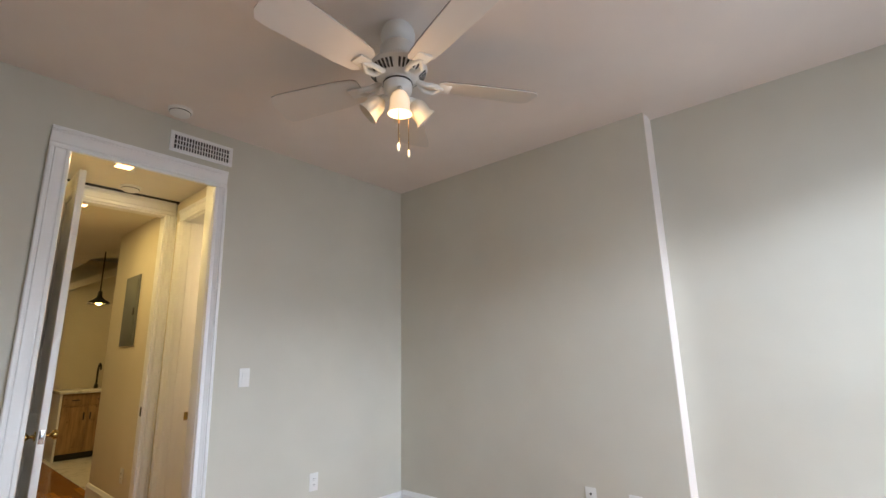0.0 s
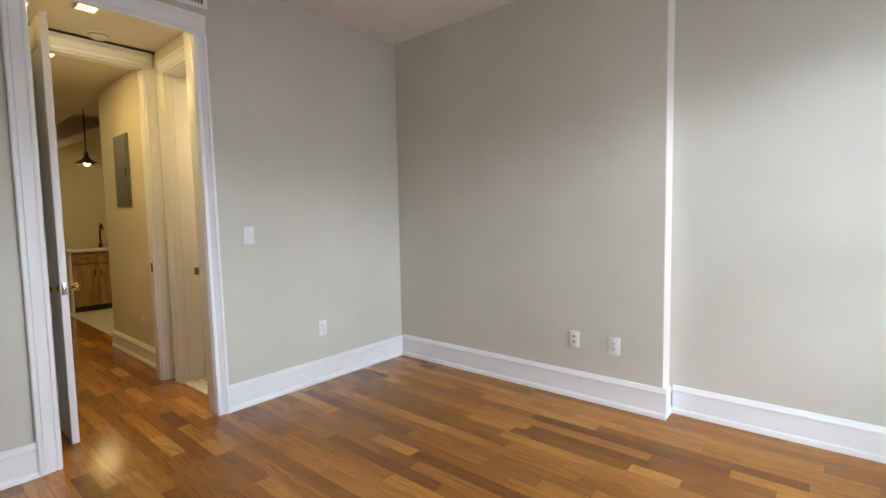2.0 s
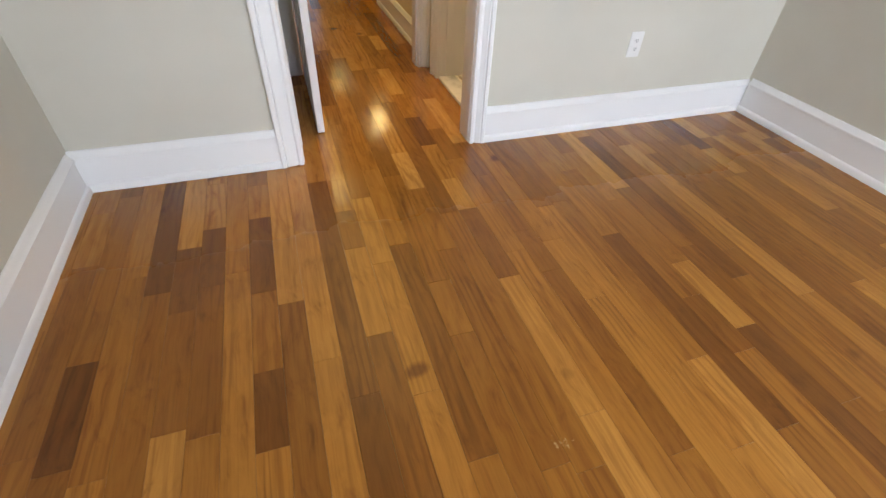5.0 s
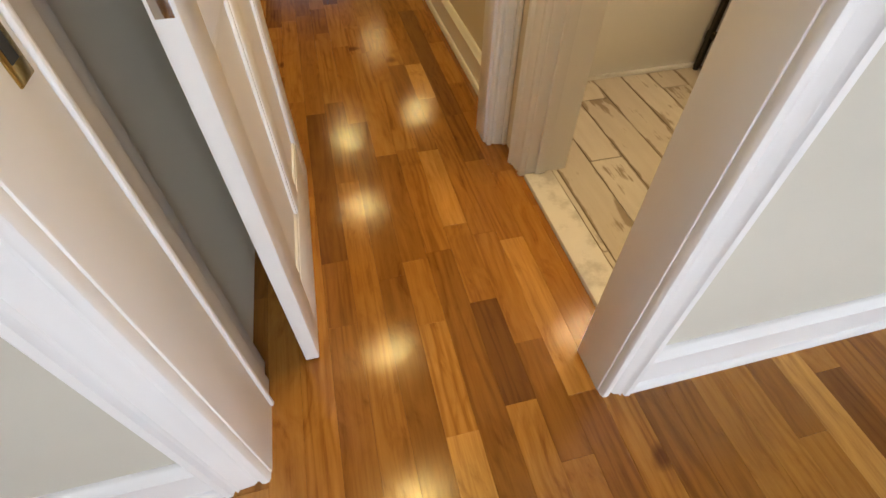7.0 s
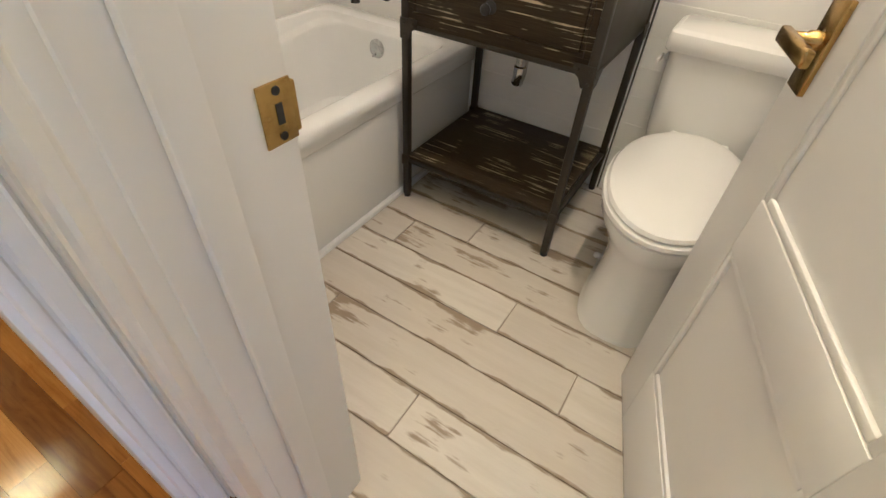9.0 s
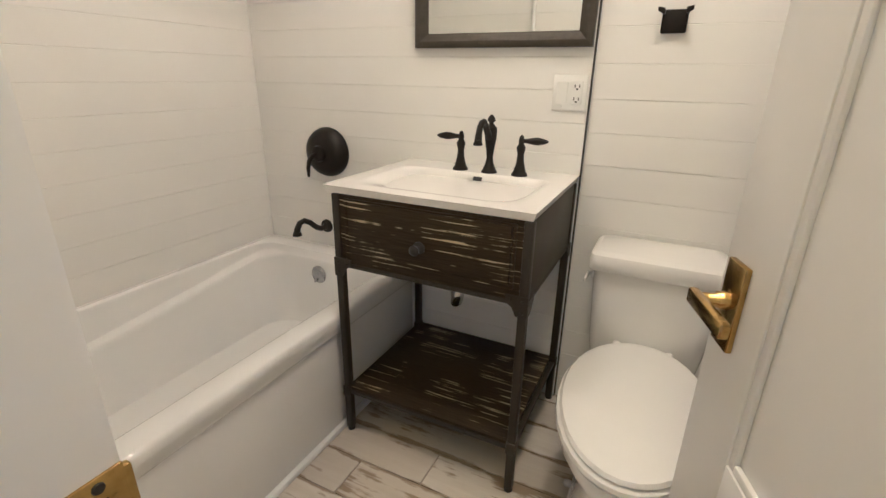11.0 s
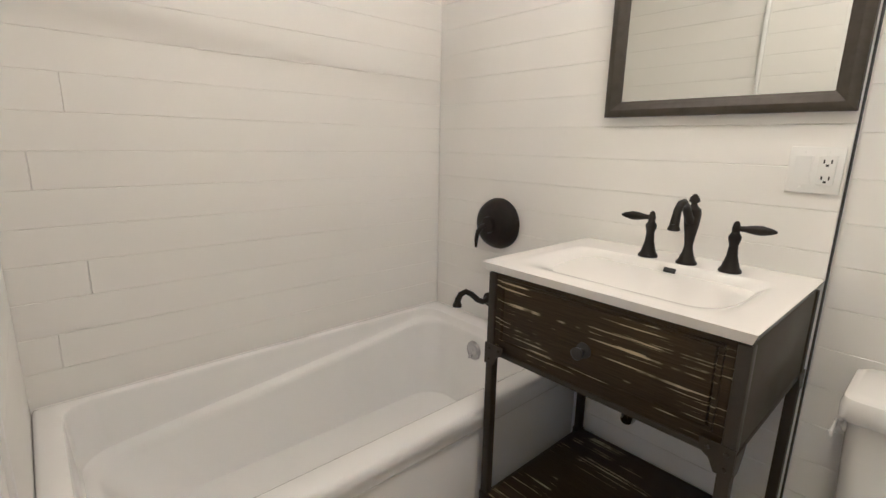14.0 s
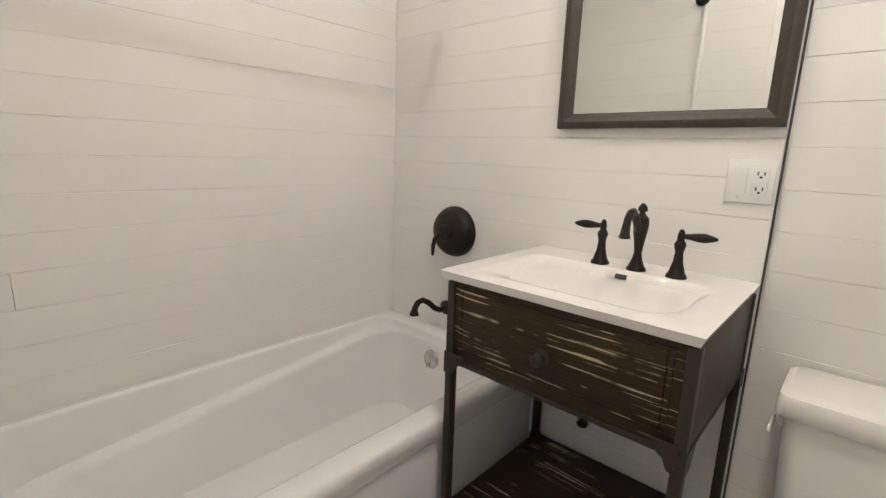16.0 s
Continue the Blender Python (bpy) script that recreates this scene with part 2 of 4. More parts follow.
SAGE = painted("sage_wall_paint", (0.578, 0.556, 0.480), 0.72)
CEILING_WHITE = painted("ceiling_paint", (0.78, 0.71, 0.66), 0.85)
CREAM = painted("cream_wall_paint", (0.72, 0.66, 0.54), 0.7)
HALL_CEILING = painted("hall_ceiling_paint", (0.78, 0.74, 0.66), 0.85)
TRIM = painted("white_trim_enamel", (0.84, 0.84, 0.84), 0.36, 90, 0.06, 0.02)
GREYER_TRIM = painted("greyer_trim_enamel", (0.62, 0.60, 0.57), 0.5, 40, 0.3, 0.18)
DOOR_WHITE = painted("white_door_enamel", (0.79, 0.78, 0.76), 0.38, 70, 0.1, 0.02)
SHIPLAP = painted("white_board_enamel", (0.80, 0.79, 0.76), 0.38, 30, 0.12, 0.02)
GROOVE = painted("board_joint", (0.80, 0.79, 0.77), 0.8)
OAK = oak_floor()
OAK_JOINT = painted("dark_floor_joint", (0.055, 0.026, 0.010), 0.7)
TILE = plank_tile()
GROUT = painted("brown_grout", (0.36, 0.31, 0.25), 0.9)
MARBLE = marble("white_marble")
KITCHEN_TILE = marble("pale_stone_tile")
PLASTIC = painted("white_plastic", (0.78, 0.78, 0.76), 0.35, 40, 0.02, 0.01)
SLOT = painted("dark_slot", (0.03, 0.03, 0.03), 0.6)
GREY_METAL = painted("grey_panel_enamel", (0.15, 0.16, 0.155), 0.62, 40, 0.03)
BRONZE = metal("oil_rubbed_bronze", (0.012, 0.010, 0.009), 0.42, 0.5, (0.022, 0.017, 0.013))
BRASS = metal("aged_brass", (0.50, 0.34, 0.11), 0.24, 1.0, (0.30, 0.19, 0.06))
CHROME = metal("chrome", (0.55, 0.55, 0.56), 0.10)
IRON = metal("dark_iron_frame", (0.022, 0.0175, 0.011), 0.48, 0.15, (0.030, 0.023, 0.014))
VANITY_WOOD = distressed("distressed_drawer_wood", (1.1, 1.1, 52))
SHELF_WOOD = distressed("distressed_shelf_wood", (52, 1.1, 4))
SIDE_WOOD = painted("dark_stained_side", (0.030, 0.022, 0.012), 0.55, 80, 0.2, 0.25)
CHINA = glazed("white_vitreous_china", (0.80, 0.79, 0.77), 0.1)
ACRYLIC = glazed("white_tub_acrylic", (0.80, 0.80, 0.79), 0.09)
KNOTTY = knotty("knotty_alder")
LIT = glow("lit_downlight", kelvin(3000), 14)
FAN_WHITE = painted("white_fan_enamel", (0.74, 0.73, 0.71), 0.35, 60, 0.03, 0.02)
BLADE = painted("white_fan_blade", (0.66, 0.62, 0.58), 0.45, 60, 0.05, 0.03)
BLADE_TOP = painted("brown_blade_face", (0.10, 0.06, 0.035), 0.5, 60, 0.1, 0.1)
FROST = glazed("frosted_glass_shade", (0.78, 0.72, 0.62), 0.35)
LIT_SHADE = glow("lit_frosted_shade", (1.0, 0.62, 0.28), 1.1)
BULB = glow("lit_bulb", kelvin(2700), 25)
DARK = painted("matte_black_metal", (0.018, 0.016, 0.015), 0.45, 60, 0.04)
_m = Nodes("mirror_glass")
MIRROR = _m.set(Base_Color=(0.86, 0.88, 0.85), Metallic=1.0, Roughness=0.015)
_g = Nodes("window_glass")
GLASS = _g.set(Base_Color=(1, 1, 1), Roughness=0.0, Transmission_Weight=1.0, IOR=1.45)


# ---- mesh helpers ----
def box(x0, x1, y0, y1, z0, z1, bevel=0.0, segments=2):
    bm = bmesh.new()
    bmesh.ops.create_cube(bm, size=1)
    for v in bm.verts:
        v.co = Vector(((x0 + x1) / 2 + v.co.x * (x1 - x0), (y0 + y1) / 2 + v.co.y * (y1 - y0), (z0 + z1) / 2 + v.co.z * (z1 - z0)))
    if bevel:
        bmesh.ops.bevel(bm, geom=bm.edges[:], offset=bevel, segments=segments, affect="EDGES", profile=0.5)
    return bm


def extrude(points, vec, smooth=False):
    """A prism: a closed outline of 3D points pushed along vec."""
    bm = bmesh.new()
    a = [bm.verts.new(p) for p in points]
    b = [bm.verts.new(Vector(p) + Vector(vec)) for p in points]
    n = len(a)
    bm.faces.new(a[::-1])
    bm.faces.new(b)
    for i in range(n):
        bm.faces.new((a[i], a[(i + 1) % n], b[(i + 1) % n], b[i]))
    bmesh.ops.recalc_face_normals(bm, faces=bm.faces[:])
    return bm


def loft(loops, cap_start=True, cap_end=True):
    bm = bmesh.new()
    rows = [[bm.verts.new(p) for p in lp] for lp in loops]
    n = len(rows[0])
    for r, s in zip(rows, rows[1:]):
        for i in range(n):
            bm.faces.new((r[i], r[(i + 1) % n], s[(i + 1) % n], s[i]))
    if cap_start:
        bm.faces.new(rows[0][::-1])
    if cap_end:
        bm.faces.new(rows[-1])
    bmesh.ops.recalc_face_normals(bm, faces=bm.faces[:])
    return bm


def lathe(profile, segments=24, m=None):
    """Rings of (radius, height) about z."""
    bm = loft([[(r * math.cos(2 * math.pi * i / segments), r * math.sin(2 * math.pi * i / segments), z) for i in range(segments)] for r, z in profile])
    if m is not None:
        bm.transform(m)
    return bm


def tube(points, radii, segments=12):
    pts = [Vector(p) for p in points]
    if not hasattr(radii, "__len__"):
        radii = [radii] * len(pts)
    loops, up = [], Vector((0.13, 0.31, 0.94))
    for i, p in enumerate(pts):
        d = (pts[min(i + 1, len(pts) - 1)] - pts[max(i - 1, 0)]).normalized()
        a = d.cross(up).normalized()
        b = d.cross(a).normalized()
        loops.append([p + radii[i] * (math.cos(2 * math.pi * k / segments) * a + math.sin(2 * math.pi * k / segments) * b) for k in range(segments)])
    return loft(loops)


def joined(*bms):
    out = bmesh.new()
    for b in bms:
        me = bpy.data.meshes.new("tmp")
        b.to_mesh(me)
        b.free()
        out.from_mesh(me)
        bpy.data.meshes.remove(me)
    return out


def smoothed(bm, angle=40):
    for f in bm.faces:
        f.smooth = True
    for e in bm.edges:
        if len(e.link_faces) == 2 and e.calc_face_angle(0) > radians(angle):
            e.smooth = False
    return bm


def mesh_of(name, bm, material, smooth=True):
    if smooth:
        smoothed(bm)
    me = bpy.data.meshes.new(name)
    bm.to_mesh(me)
    bm.free()
    me.materials.append(material)
    return me


def part(name, bm, material, parent, label="", place=None):
    ob = new(name, mesh_of(name, bm, material))
    ob.parent = parent
    if place is not None:
        ob.matrix_basis = place
    return tagged(ob, label)


def thing(name, label, category, place=(0, 0, 0), group=""):
    ob = new(name)
    ob.empty_display_size = 0.05
    ob.location = place
    return tagged(ob, label, category, group)


def structure(name, bm, material, label, category):
    ob = new(name, mesh_of(name, bm, material))
    return tagged(ob, label, category, kind="structure")


def wall(name, axis, face, depth, u0, u1, z0, z1, material, label, holes=()):
    """A wall whose visible face lies at axis = face and which goes depth back; holes are (u0, u1, z0, z1) through it."""
    cells, us = [], sorted({u0, u1, *[h[0] for h in holes], *[h[1] for h in holes]})
    for a, b in zip(us, us[1:]):
        zs = [z0]
        for h in sorted(holes, key=lambda q: q[2]):
            if h[0] < b - 1e-6 and h[1] > a + 1e-6:
                zs += [h[2], h[3]]
        zs.append(z1)
        for c, d in zip(zs[::2], zs[1::2]):
            if d - c > 1e-4:
                cells.append((a, b, c, d))
    lo, hi = sorted((face, face + depth))
    bms = [box(lo, hi, a, b, c, d) if axis == "x" else box(a, b, lo, hi, c, d) for a, b, c, d in cells]
    return structure(name, joined(*bms), material, label, "wall")


# ---- bedroom shell ----
DOOR_L, DOOR_R, DOOR_H = 0.770, 1.587, 2.478
WEST, EAST, RECESS, STEP_Y, SOUTH = -0.115, 3.335, 3.48, -2.325, -4.4
A_BACK = 0.115
wall("wall_north", "y", 0.0, A_BACK, WEST - 0.12, EAST + 0.3, 0, CEIL + 0.1, SAGE, "pale sage painted wall with a tall doorway", [(DOOR_L, DOOR_R, 0, DOOR_H + 0.065)])
wall("wall_east", "x", EAST, 0.3, STEP_Y, 0.0, 0, CEIL + 0.1, SAGE, "pale sage painted wall that steps back")
wall("wall_east_recess", "x", RECESS, 0.155, SOUTH, STEP_Y, 0, CEIL + 0.1, SAGE, "recessed pale sage wall beside the window")
wall("wall_west", "x", WEST, -0.12, SOUTH, 0.0, 0, CEIL + 0.1, SAGE, "pale sage painted wall with white baseboard")
WIN = (0.9, 3.0, 0.6, 2.45)
wall("wall_south", "y", SOUTH, -0.2, WEST - 0.12, EAST + 0.3, 0, CEIL + 0.1, SAGE, "pale sage painted wall with a tall window", [WIN])
structure("ceiling", box(WEST - 0.12, EAST + 0.3, SOUTH - 0.2, 0.0, CEIL, CEIL + 0.1), CEILING_WHITE, "smooth off-white painted bedroom ceiling", "ceiling")
structure("floor", box(WEST - 0.12, EAST + 0.3, SOUTH - 0.2, A_BACK, -0.15, -0.012), OAK_JOINT, "narrow strip oak floor in warm honey tones", "floor")

# window frame with glass, behind the walker
win = tagged(thing("window_1", "white wooden sash window in the bedroom wall", "window"), kind="structure")
for a, b, c, d in ((WIN[0], WIN[0] + 0.06, WIN[2], WIN[3]), (WIN[1] - 0.06, WIN[1], WIN[2], WIN[3]), (WIN[0] + 0.06, WIN[1] - 0.06, WIN[2], WIN[2] + 0.07), (WIN[0] + 0.06, WIN[1] - 0.06, WIN[3] - 0.06, WIN[3]), (WIN[0] + 0.06, WIN[1] - 0.06, 1.49, 1.54)):
    part("window_frame", box(a, b, SOUTH - 0.12, SOUTH - 0.06, c, d, 0.006), TRIM, win)
for c, d in ((WIN[2] + 0.07, 1.49), (1.54, WIN[3] - 0.06)):
    pane = part("pane", box(WIN[0] + 0.06, WIN[1] - 0.06, SOUTH - 0.094, SOUTH - 0.088, c, d), GLASS, win)
    pane.visible_shadow = False
part("window_sill", box(WIN[0] - 0.08, WIN[1] + 0.08, SOUTH - 0.05, SOUTH + 0.05, WIN[2] - 0.03, WIN[2] + 0.0, 0.006), TRIM, win)


def base_profile(h=0.182, deep=0.018):
    """Board, shoe line and a moulded cap; (out, up)."""
    return [(0, 0), (deep + 0.010, 0), (deep + 0.010, 0.026), (deep + 0.005, 0.034), (deep, 0.036), (deep, h - 0.040), (deep + 0.006, h - 0.036), (deep + 0.006, h - 0.026), (deep - 0.004, h - 0.016), (deep - 0.007, h - 0.004), (deep - 0.012, h), (0, h)]


def baseboard(name, start, end, out, h=0.182, label="tall white moulded baseboard along the wall"):
    s, e, o = Vector((*start, 0)), Vector((*end, 0)), Vector((*out, 0))
    bm = extrude([s + o * (a + 0.0) + Vector((0, 0, b)) for a, b in base_profile(h)], e - s)
    return structure(name, bm, TRIM, label, "baseboard")


C_W = 0.095
baseboard("baseboard_north", (DOOR_R + 0.078, 0), (EAST, 0), (0, -1))
baseboard("baseboard_north_west", (WEST, 0), (DOOR_L - 0.10, 0), (0, -1))
baseboard("baseboard_east", (EAST, -0.028), (EAST, STEP_Y - 0.028), (-1, 0), 0.194)
baseboard("baseboard_step", (EAST, STEP_Y), (RECESS, STEP_Y), (0, -1))
# thin strip over the step face, paler than the sage walls
structure("trim_step", box(EAST + 0.001, RECESS, STEP_Y - 0.004, STEP_Y, 0.182, CEIL), CEILING_WHITE, "paler strip over the return where the wall steps back", "trim")
baseboard("baseboard_recess", (RECESS, STEP_Y - 0.028), (RECESS, SOUTH), (-1, 0))
baseboard("baseboard_west", (WEST, -0.028), (WEST, SOUTH), (1, 0))
baseboard("baseboard_south", (WEST, SOUTH), (RECESS, SOUTH), (0, 1))


def leaning(bm, slope):
    """Old frames are out of plumb: shifts x with height."""
    for v in bm.verts:
        v.co.x += slope * v.co.z
    return bm


def casing_profile(w=C_W):
    """Across (0 at the opening) and out from the wall."""
    return [(0.0, 0), (0.0, 0.012), (0.004, 0.019), (0.012, 0.021), (0.020, 0.019), (0.024, 0.012), (0.030, 0.012), (0.036, 0.018), (w - 0.032, 0.021), (w - 0.028, 0.026), (w - 0.022, 0.020), (w - 0.018, 0.030), (w - 0.006, 0.032), (w, 0.028), (w, 0)]


def casing(name, opening, face, axis, out, label, w=C_W, top=None, lean=0.0):
    """Door casing round an opening (u0, u1, height) in a wall at axis = face; out is +1 or -1."""
    u0, u1, h = opening
    ob = tagged(thing(name, label, "door casing"), kind="structure")

    def at(u, o, z):
        return (face + out * o, u, z) if axis == "x" else (u, face + out * o, z)

    wl, wr, wt = w if isinstance(w, tuple) else (w, w, w)
    prof = casing_profile(wl)
    if u0 is not None:
        part("casing_leg", extrude([at(u0 - a, o, 0) for a, o in prof], (0, 0, h)), TRIM, ob)
    prof = casing_profile(wr)
    if u1 is not None:
        part("casing_leg", leaning(extrude([at(u1 + a, o, 0) for a, o in prof], (0, 0, h)), lean), TRIM, ob)
    prof = casing_profile(wt)
    a0 = (u0 - wl) if u0 is not None else top[0]
    a1 = (u1 + wr + lean * h) if u1 is not None else top[1]
    run = Vector(at(a1, 0, 0)) - Vector(at(a0, 0, 0))
    part("casing_head", extrude([Vector(at(a0, o, h + a)) for a, o in prof], run), TRIM, ob)
    return ob


casing("door_casing_bedroom", (DOOR_L, DOOR_R, DOOR_H), 0.0, "y", -1, "white moulded casing round the bedroom doorway", (0.10, 0.078, 0.125), lean=-0.011)
jamb = tagged(thing("door_jamb_bedroom", "white painted jamb lining the bedroom doorway", "door jamb"), kind="structure")
part("jamb_side", leaning(box(DOOR_R - 0.004, DOOR_R + 0.02, 0.0, A_BACK + 0.004, 0, DOOR_H + 0.052, 0.004), -0.011), TRIM, jamb)
part("jamb_side", box(DOOR_L - 0.02, DOOR_L + 0.004, 0.0, 0.158, 0, DOOR_H + 0.052, 0.004), TRIM, jamb)
part("jamb_bead", box(DOOR_L - 0.02, DOOR_L + 0.010, 0.158, 0.172, 0, DOOR_H + 0.052, 0.005), TRIM, jamb, "chipped white bead on the jamb edge")
# two strips behind the bead, greyer and more mottled than the other trim
part("jamb_return", box(DOOR_L - 0.03, DOOR_L - 0.002, 0.172, 0.236, 0, DOOR_H + 0.052, 0.006), GREYER_TRIM, jamb, "mottled grey-white strip beside the bead")
part("jamb_return", box(DOOR_L - 0.04, DOOR_L - 0.012, 0.236, 0.290, 0, DOOR_H + 0.052, 0.006), GREYER_TRIM, jamb, "mottled grey-white strip beside the bead")
part("jamb_head", box(DOOR_L + 0.004, DOOR_R - 0.004, 0.0, A_BACK + 0.004, DOOR_H + 0.052, DOOR_H + 0.064, 0.003), TRIM, jamb)
strike = part("strike_plate", box(DOOR_L + 0.003, DOOR_L + 0.0065, 0.106, 0.142, 0.900, 0.972, 0.001), BRASS, jamb, "aged brass strike plate")
part("strike_hole", box(DOOR_L + 0.004, DOOR_L + 0.0072, 0.114, 0.132, 0.920, 0.952), SLOT, strike)

# ---- hall shell ----
HL, HR = 0.770, 1.702
BD0, BD1, BDH = 0.175, 0.845, 2.44
B_WEST = 1.82
wall("wall_hall_right", "x", HR, B_WEST - HR, A_BACK, 1.10, 0, HALL_CEIL, CREAM, "cream painted hall wall with the bathroom doorway", [(BD0, BD1, 0, BDH)])
wall("wall_hall_panel", "x", HR + 0.02, 0.085, 1.10, 2.70, 0, HALL_CEIL, CREAM, "cream hall wall holding the electric panel")
wall("wall_hall_left", "x", HL - 0.045, -0.10, A_BACK, 1.10, 0, HALL_CEIL, CREAM, "cream painted hall wall behind the open door")
wall("wall_hall_far_left", "x", 0.55, -0.10, 1.20, 2.38, 0, HALL_CEIL, CREAM, "cream painted wall of the hall past the door frame")
structure("wall_hall_return", box(0.45, HL - 0.004, 1.10, 1.20, 0, HALL_CEIL), CREAM, "short cream wall end at the door frame", "wall")
structure("wall_hall_corner", box(0.45, 0.75, 2.38, 2.56, 0, HALL_CEIL), TRIM, "white cased wall end in the hall", "wall")
structure("floor_hall", box(-2.2, 4.6, A_BACK, 9.1, -0.15, -0.012), OAK_JOINT, "strip oak hall floor running ahead", "floor")
structure("ceiling_hall", box(-2.2, B_WEST, A_BACK, 9.1, HALL_CEIL, HALL_CEIL + 0.1), HALL_CEILING, "smooth cream hall ceiling with downlights", "ceiling")
structure("wall_over_hall", box(B_WEST - 0.1, B_WEST, 2.7, 9.1, HALL_CEIL + 0.1, HALL_CEIL + 0.35), CREAM, "cream drop where the kitchen ceiling rises", "wall")
structure("ceiling_kitchen", box(B_WEST, 4.6, 2.8, 9.1, HALL_CEIL + 0.25, HALL_CEIL + 0.35), HALL_CEILING, "cream kitchen ceiling under a slope", "ceiling")
wall("wall_kitchen_west", "x", -2.1, -0.1, 2.56, 9.1, 0, 3.0, CREAM, "cream wall closing the far room")
wall("wall_far_south", "y", 2.38, 0.1, -2.1, 0.45, 0, 3.0, CREAM, "cream wall closing the far room by the hall")
wall("wall_far_north", "y", 9.0, 0.1, -2.2, 4.7, 0, 3.0, CREAM, "cream far wall with a window", [(0.3, 1.7, 0.8, 2.35)])
wall("wall_kitchen_east", "x", 4.4, 0.1, 2.8, 9.0, 0, 3.0, CREAM, "cream wall closing the kitchen")
wall("wall_kitchen_end", "y", 5.82, 0.1, 1.72, 4.4, 0, 3.0, CREAM, "cream kitchen wall behind the counter")
structure("wall_kitchen_south", box(1.82, 4.4, 2.70, 2.80, 0, 3.0), CREAM, "cream kitchen wall behind the bathroom", "wall")
baseboard("baseboard_hall", (HR + 0.02, 1.17), (HR + 0.02, 2.70), (-1, 0), 0.17, "white moulded baseboard below the electric panel")
baseboard("baseboard_hall_left", (0.55, 1.20), (0.55, 2.38), (1, 0), 0.17)
baseboard("baseboard_hall_corner", (0.55, 2.38), (0.75, 2.38), (0, -1), 0.17)
casing("door_casing_bath", (BD0, BD1, BDH), HR, "x", -1, "white moulded casing round the bathroom doorway", 0.10)
bj = tagged(thing("door_jamb_bath", "white jamb lining the bathroom doorway", "door jamb"), kind="structure")
part("jamb_side", box(HR - 0.002, B_WEST + 0.047, BD1 - 0.006, BD1 + 0.02, 0, BDH, 0.008), TRIM, bj)
part("jamb_side", box(HR - 0.002, B_WEST + 0.01, BD0 - 0.02, BD0 + 0.006, 0, BDH, 0.004), TRIM, bj)
part("jamb_head", box(HR - 0.002, B_WEST + 0.01, BD0 + 0.006, BD1 - 0.006, BDH - 0.012, BDH + 0.01, 0.003), TRIM, bj)
part("door_stop", box(HR + 0.035, HR + 0.075, BD1 - 0.020, BD1 - 0.006, 0, BDH - 0.012, 0.004), TRIM, bj)
sp = part("strike_plate", joined(box(1.826, 1.864, BD1 - 0.0085, BD1 - 0.0055, 0.867, 0.927, 0.001), box(1.862, 1.8695, BD1 - 0.0085, BD1 - 0.001, 0.872, 0.922, 0.002)), BRASS, bj, "aged brass strike plate")
part("strike_hole", box(1.843, 1.850, BD1 - 0.0095, BD1 - 0.007, 0.887, 0.907), SLOT, sp)
for sz in (0.875, 0.919):
    part("screw", lathe([(0.0045, 0), (0.004, 0.0015), (0.001, 0.0018)], 10, pose(1.846, BD1 - 0.0085, sz, 90)), DARK, sp)
# door frame across the hall
POST = 1.612
hf = tagged(thing("door_frame_hall", "white cased door frame across the hall", "door frame"), kind="structure")
part("post", box(POST, HR + 0.02, 1.075, 1.175, 0, 2.51, 0.006), TRIM, hf)
part("post", box(HL, 0.872, 1.075, 1.175, 0, 2.51, 0.006), TRIM, hf)
part("head", box(HL, HR, 1.075, 1.175, 2.51, HALL_CEIL - 0.006, 0.006), TRIM, hf)
part("post_casing", extrude([(POST + 0.012 + a * 0.8, 1.075 - o, 0) for a, o in casing_profile(0.095)], (0, 0, 2.51)), TRIM, hf)
part("head_casing", extrude([(0.80, 1.075 - o, 2.52 + a) for a, o in casing_profile(0.11)], (HR - 0.82, 0, 0)), TRIM, hf)
part("strike_plate", box(POST - 0.003, POST + 0.001, 1.10, 1.13, 0.90, 0.97, 0.001), BRONZE, hf, "dark bronze strike plate")
# solid dark strip painting the shadow line between head casing and ceiling
part("ceiling_gap", box(HL + 0.10, HR, 1.036, 1.078, HALL_CEIL - 0.016, HALL_CEIL - 0.001), SLOT, hf, "dark strip painted as shade under the ceiling")


def panel_door(name, w, h, t, rows, label, stile=0.11):
    """A panelled leaf in its own axes: x from the hinge along the leaf, y through it, z up. rows: (z0, z1, columns)."""
    ob = thing(name, label, "door")
    zs = [0.0]
    for z0, z1, _ in rows:
        zs += [z0, z1]
    zs.append(h)
    for a, b in zip(zs[::2], zs[1::2]):
        part("rail", box(stile, w - stile, 0, t, a, b, 0.002), DOOR_WHITE, ob)
    for a in (0, w - stile):
        part("stile", box(a, a + stile, 0, t, 0, h, 0.003), DOOR_WHITE, ob)
    for z0, z1, cols in rows:
        cw = (w - 2 * stile - (cols - 1) * 0.09) / cols
        for c in range(cols):
            x0 = stile + c * (cw + 0.09)
            p = part("panel", box(x0, x0 + cw, 0.010, t - 0.010, z0, z1), DOOR_WHITE, ob)
            for side in (0, 1):
                ya, yb = (0.002, 0.0105) if side == 0 else (t - 0.0105, t - 0.002)
                for bx in ((x0, x0 + 0.014, z0, z1), (x0 + cw - 0.014, x0 + cw, z0, z1), (x0 + 0.014, x0 + cw - 0.014, z0, z0 + 0.014), (x0 + 0.014, x0 + cw - 0.014, z1 - 0.014, z1)):
                    part("panel_moulding", box(bx[0], bx[1], ya, yb, bx[2], bx[3], 0.003), DOOR_WHITE, p)
            if c:
                part("mullion", box(x0 - 0.09, x0, 0, t, z0, z1, 0.002), DOOR_WHITE, ob)
    return ob


